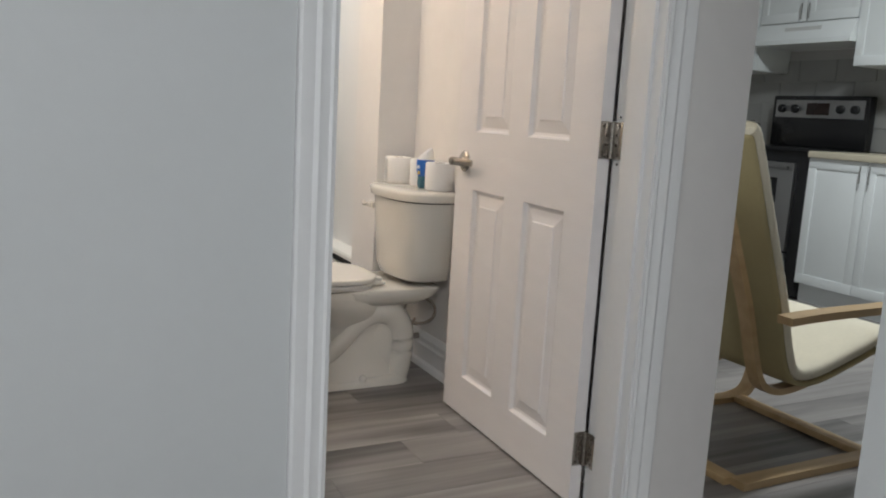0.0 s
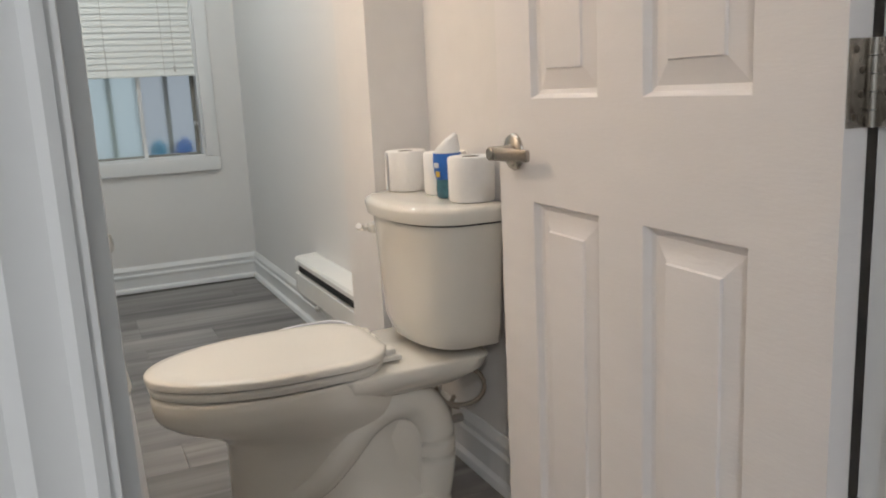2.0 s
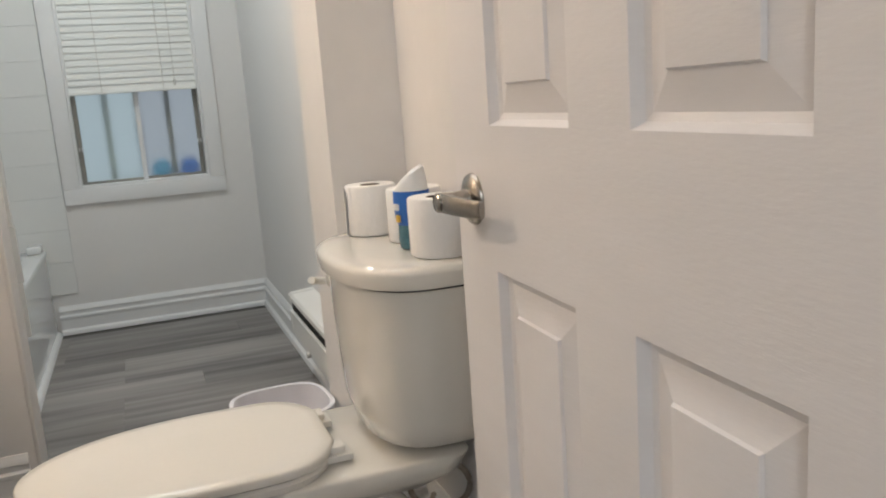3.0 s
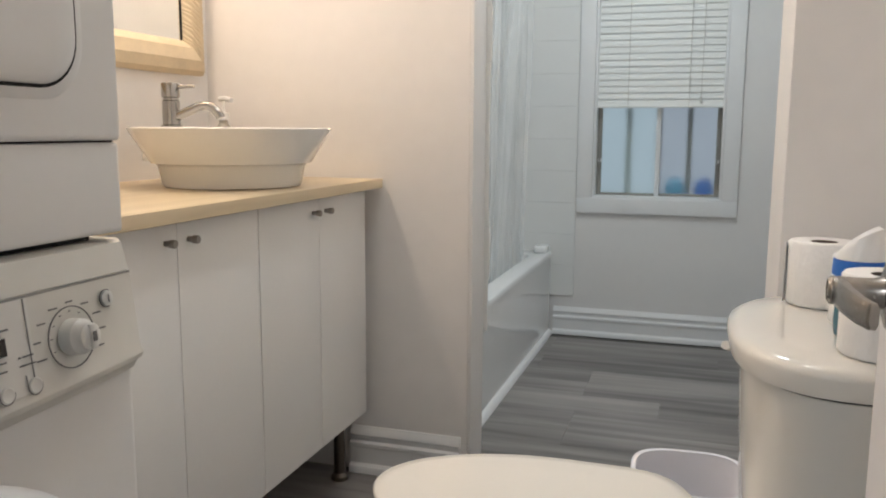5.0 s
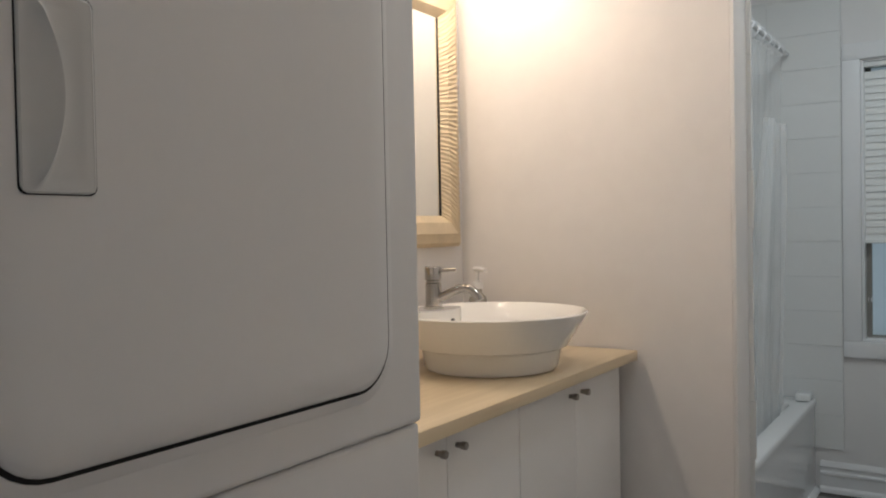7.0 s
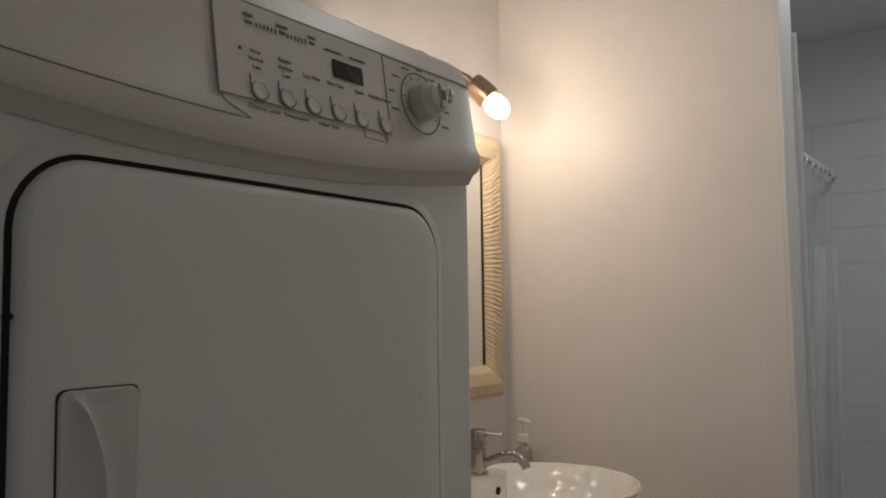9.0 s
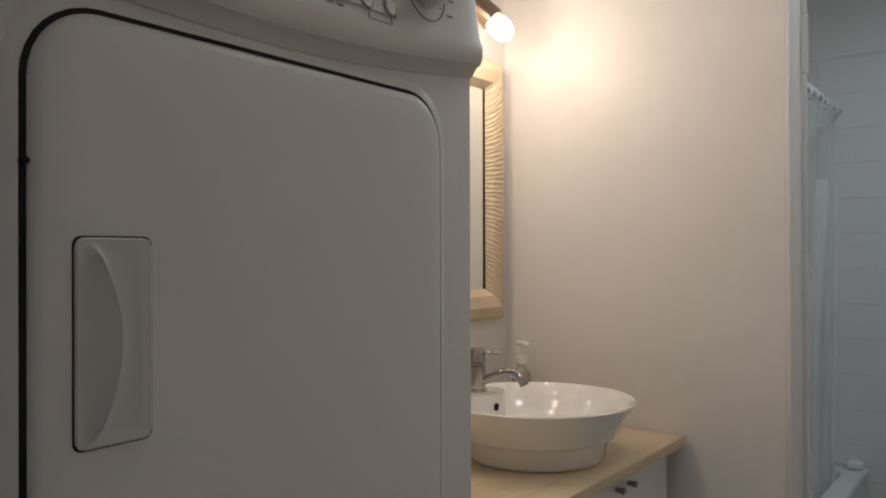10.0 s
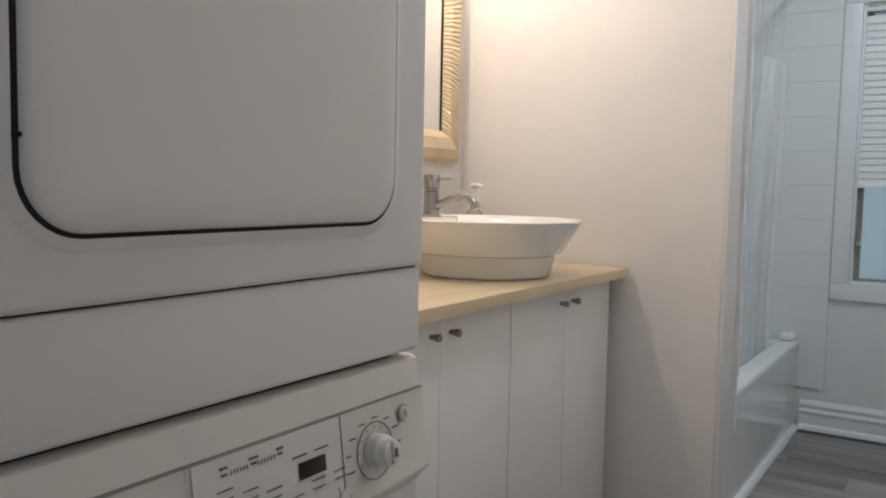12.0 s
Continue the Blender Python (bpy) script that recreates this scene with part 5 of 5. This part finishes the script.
bg = part("backguard", box(KB - 0.12, SY0, 0.956, KB - 0.05, SY1, 1.305, 0.012), M_STOVE, stove, "black backguard")
part("control_strip", box(KB - 0.126, SY0 + 0.03, 1.155, KB - 0.119, SY1 - 0.03, 1.275, 0.003), M_STAINLESS, bg, "stainless control strip")
part("clock_display", box(KB - 0.130, (SY0 + SY1) / 2 - 0.09, 1.175, KB - 0.1255, (SY0 + SY1) / 2 + 0.09, 1.255, 0.002), M_DISPLAY, bg)
for y in (SY0 + 0.09, SY0 + 0.20, SY1 - 0.20, SY1 - 0.09):
    part("knob", merge(bmesh.new(), lathe([(0.030, 0), (0.028, 0.022), (0.02, 0.026)], 18), pose(KB - 0.126, y, 1.215, 0, -90, 0)), M_STOVE, bg)
hood = thing("range_hood", "white under-cabinet range hood over the stove", "range hood", 0, 0, 0)
part("hood_body", loft([[(x, y, z) for x, z in ((KB - 0.002, 1.625), (KB - 0.40, 1.625), (KB - 0.40, 1.655), (KB - 0.345, 1.765), (KB - 0.002, 1.765))] for y in (SY0, SY1)]), M_KCAB, hood, smooth=0)
part("vent", box(KB - 0.372, SY0 + 0.24, 1.705, KB - 0.355, SY0 + 0.52, 1.735), M_GREYPL, hood)


def shaker(name, y0, y1, z0, z1, depth, x_front, label, handles_z):
    c = thing(name, label, "cabinet", 0, 0, 0, group="kitchen cabinets")
    part("carcass", box(x_front + 0.02, y0, z0, x_front + depth, y1, z1, 0.001), M_KCAB, c)
    mid = (y0 + y1) / 2
    for a, b, ky in ((y0 + 0.002, mid - 0.0015, mid - 0.03), (mid + 0.0015, y1 - 0.002, mid + 0.03)):
        d = part("cabinet_door", box(x_front + 0.004, a, z0 + 0.002, x_front + 0.018, b, z1 - 0.002, 0.001), M_KCAB, c)
        for q in ((a, z0 + 0.002, b, z0 + 0.062), (a, z1 - 0.062, b, z1 - 0.002), (a, z0 + 0.062, a + 0.055, z1 - 0.062), (b - 0.055, z0 + 0.062, b, z1 - 0.062)):
            part("frame_strip", box(x_front - 0.003, q[0], q[1], x_front + 0.0042, q[2], q[3], 0.0015), M_KCAB, d)
        part("handle", tube([(x_front - 0.025, ky, handles_z - 0.05), (x_front - 0.025, ky, handles_z + 0.05)], 0.005, 8), M_STAINLESS, d)
    return c


shaker("base_cabinet", SY0 - 0.80, SY0 - 0.004, 0.12, 0.905, 0.60, KX, "white shaker base cabinet beside the stove", 0.83)
shaker("base_cabinet", SY0 - 1.61, SY0 - 0.805, 0.12, 0.905, 0.60, KX, "white shaker base cabinet beside the stove", 0.83)
shaker("wall_cabinet", SY0, SY1, 1.770, CEIL - 0.06, 0.34, KB - 0.342, "white shaker wall cabinet over the range hood", 1.835)
shaker("wall_cabinet", SY0 - 0.80, SY0 - 0.004, 1.475, CEIL - 0.06, 0.34, KB - 0.342, "white shaker wall cabinet over the worktop", 1.60)
shaker("wall_cabinet", SY1 + 0.004, SY1 + 0.60, 1.465, CEIL - 0.06, 0.34, KB - 0.342, "white shaker wall cabinet beside the range hood", 1.55)
solid("toe_kick", box(KX + 0.05, SY0 - 1.61, 0.0, KX + 0.07, SY0 - 0.004, 0.119), M_KCAB, "white toe kick under the kitchen cabinets", "toe kick", "structure")
solid("kitchen_worktop", box(KX - 0.02, SY0 - 1.61, 0.9055, KB - 0.002, SY0 - 0.004, 0.945, 0.005), M_KTOP, "beige laminate kitchen worktop", "worktop")
solid("kitchen_worktop", box(KX - 0.02, SY1 + 0.004, 0.9055, KB - 0.002, SY1 + 1.0, 0.945, 0.005), M_KTOP, "beige laminate kitchen worktop", "worktop")
shaker("base_cabinet", SY1 + 0.006, SY1 + 0.80, 0.12, 0.905, 0.60, KX, "white shaker base cabinet beside the stove", 0.83)
canister = thing("canister", "small black canister on the worktop by the stove", "canister", KX + 0.42, SY1 + 0.10, 0.9455)
part("jar", lathe([(0.055, 0), (0.06, 0.004), (0.06, 0.13), (0.05, 0.14)], 20), M_STOVE, canister)
part("lid", lathe([(0.052, 0.1405), (0.052, 0.155), (0.015, 0.16), (0.015, 0.175)], 20), M_STOVE, canister)

# ---- tiles: tub wall, kitchen splash; planks ----
tile_mesh = finish(box(-0.1591, -0.004, -0.0797, 0.1591, 0.004, 0.0797, 0.0010, 1), "tile", M_TILE, 0)
grout = solid("tile_backing", box(X_VAN + 0.001, Y_FAR - 0.0045, Z_TUB - 0.22, WX0 - 0.078, Y_FAR - 0.0005, 2.30), M_GROUT, "white glazed wall tiles above the bathtub", "tiles", "structure", 0)
zrow = 0.280
while zrow < 2.25:
    x = WX0 - 0.08 - 0.159
    while x > X_VAN + 0.10:
        if not (zrow < Z_TUB and x < X_TUB - 0.22):
            t = new("tile", tile_mesh)
            t.parent = grout
            t.location = (x, Y_FAR - 0.0055 - random.uniform(0, 0.0006), zrow)
            t.rotation_euler = (random.uniform(-0.004, 0.004), 0, random.uniform(-0.003, 0.003))
        x -= 0.319
    zrow += 0.1602
edge_tiles = solid("tile_backing_end", box(X_PART - 0.02, Y_PART + PART_T + 0.001, Z_TUB + 0.002, X_PART - 0.002, Y_PART + PART_T + 0.006, 2.2), M_GROUT, "white tile edging behind the partition end", "tiles", "structure", 0)
for j in range(11):
    t = new("tile", tile_mesh)
    t.parent = edge_tiles
    t.location = (X_PART - 0.1585 + 0.010 + (0.004 if j % 4 == 1 else 0), Y_PART + PART_T + 0.011, Z_TUB + 0.085 + 0.1602 * j)

sp_mesh = finish(box(-0.004, -0.149, -0.074, 0.004, 0.149, 0.074, 0.001, 1), "tile", M_SPLASH, 0)
splash = solid("backsplash", box(KB - 0.004, SY0 - 1.6, 0.95, KB - 0.0005, SY1 + 1.0, 1.62), mat("splash_grout", (0.42, 0.41, 0.40), 0.8), "grey tiled kitchen backsplash", "tiles", "structure", 0)
for j in range(4):
    y = SY0 - 1.45 - 0.15 * (j % 2)
    while y < SY1 + 0.9:
        t = new("tile", sp_mesh)
        t.parent = splash
        t.location = (KB - 0.008, y + 0.0, 1.027 + 0.151 * j)
        y += 0.302

PW, PL = 0.178, 1.22
made = {}


def plank_mesh(length):
    key = round(length, 3)
    if key not in made:
        made[key] = finish(box(0.0003, 0.0003, -0.0055, length - 0.0003, PW - 0.0003, 0.0, 0.0004, 1), "plank", M_PLANK, 0)
    return made[key]


y = FY0
while y < FY1 - PW:
    x = FX0 - random.choice((0.0, 0.3, 0.55, 0.8, 1.0))
    while x < FX1:
        xa, xb = max(x, FX0), min(x + PL, FX1)
        cx, cy = (xa + xb) / 2, y + PW / 2
        inside = (xb > X_VAN and xa < X_FAR and Y_BATH - 0.3 < cy < Y_FAR) or (cy < Y_BATH + 0.1 and xb < 2.4) or (xa < 4.8 and xb > 1.5 and -0.6 < cy < 5.2)
        if xb - xa > 0.05 and inside:
            p = new("plank", plank_mesh(xb - xa))
            p.parent = floor
            p.location = (xa, y, 0.0)
        x += PL
    y += PW
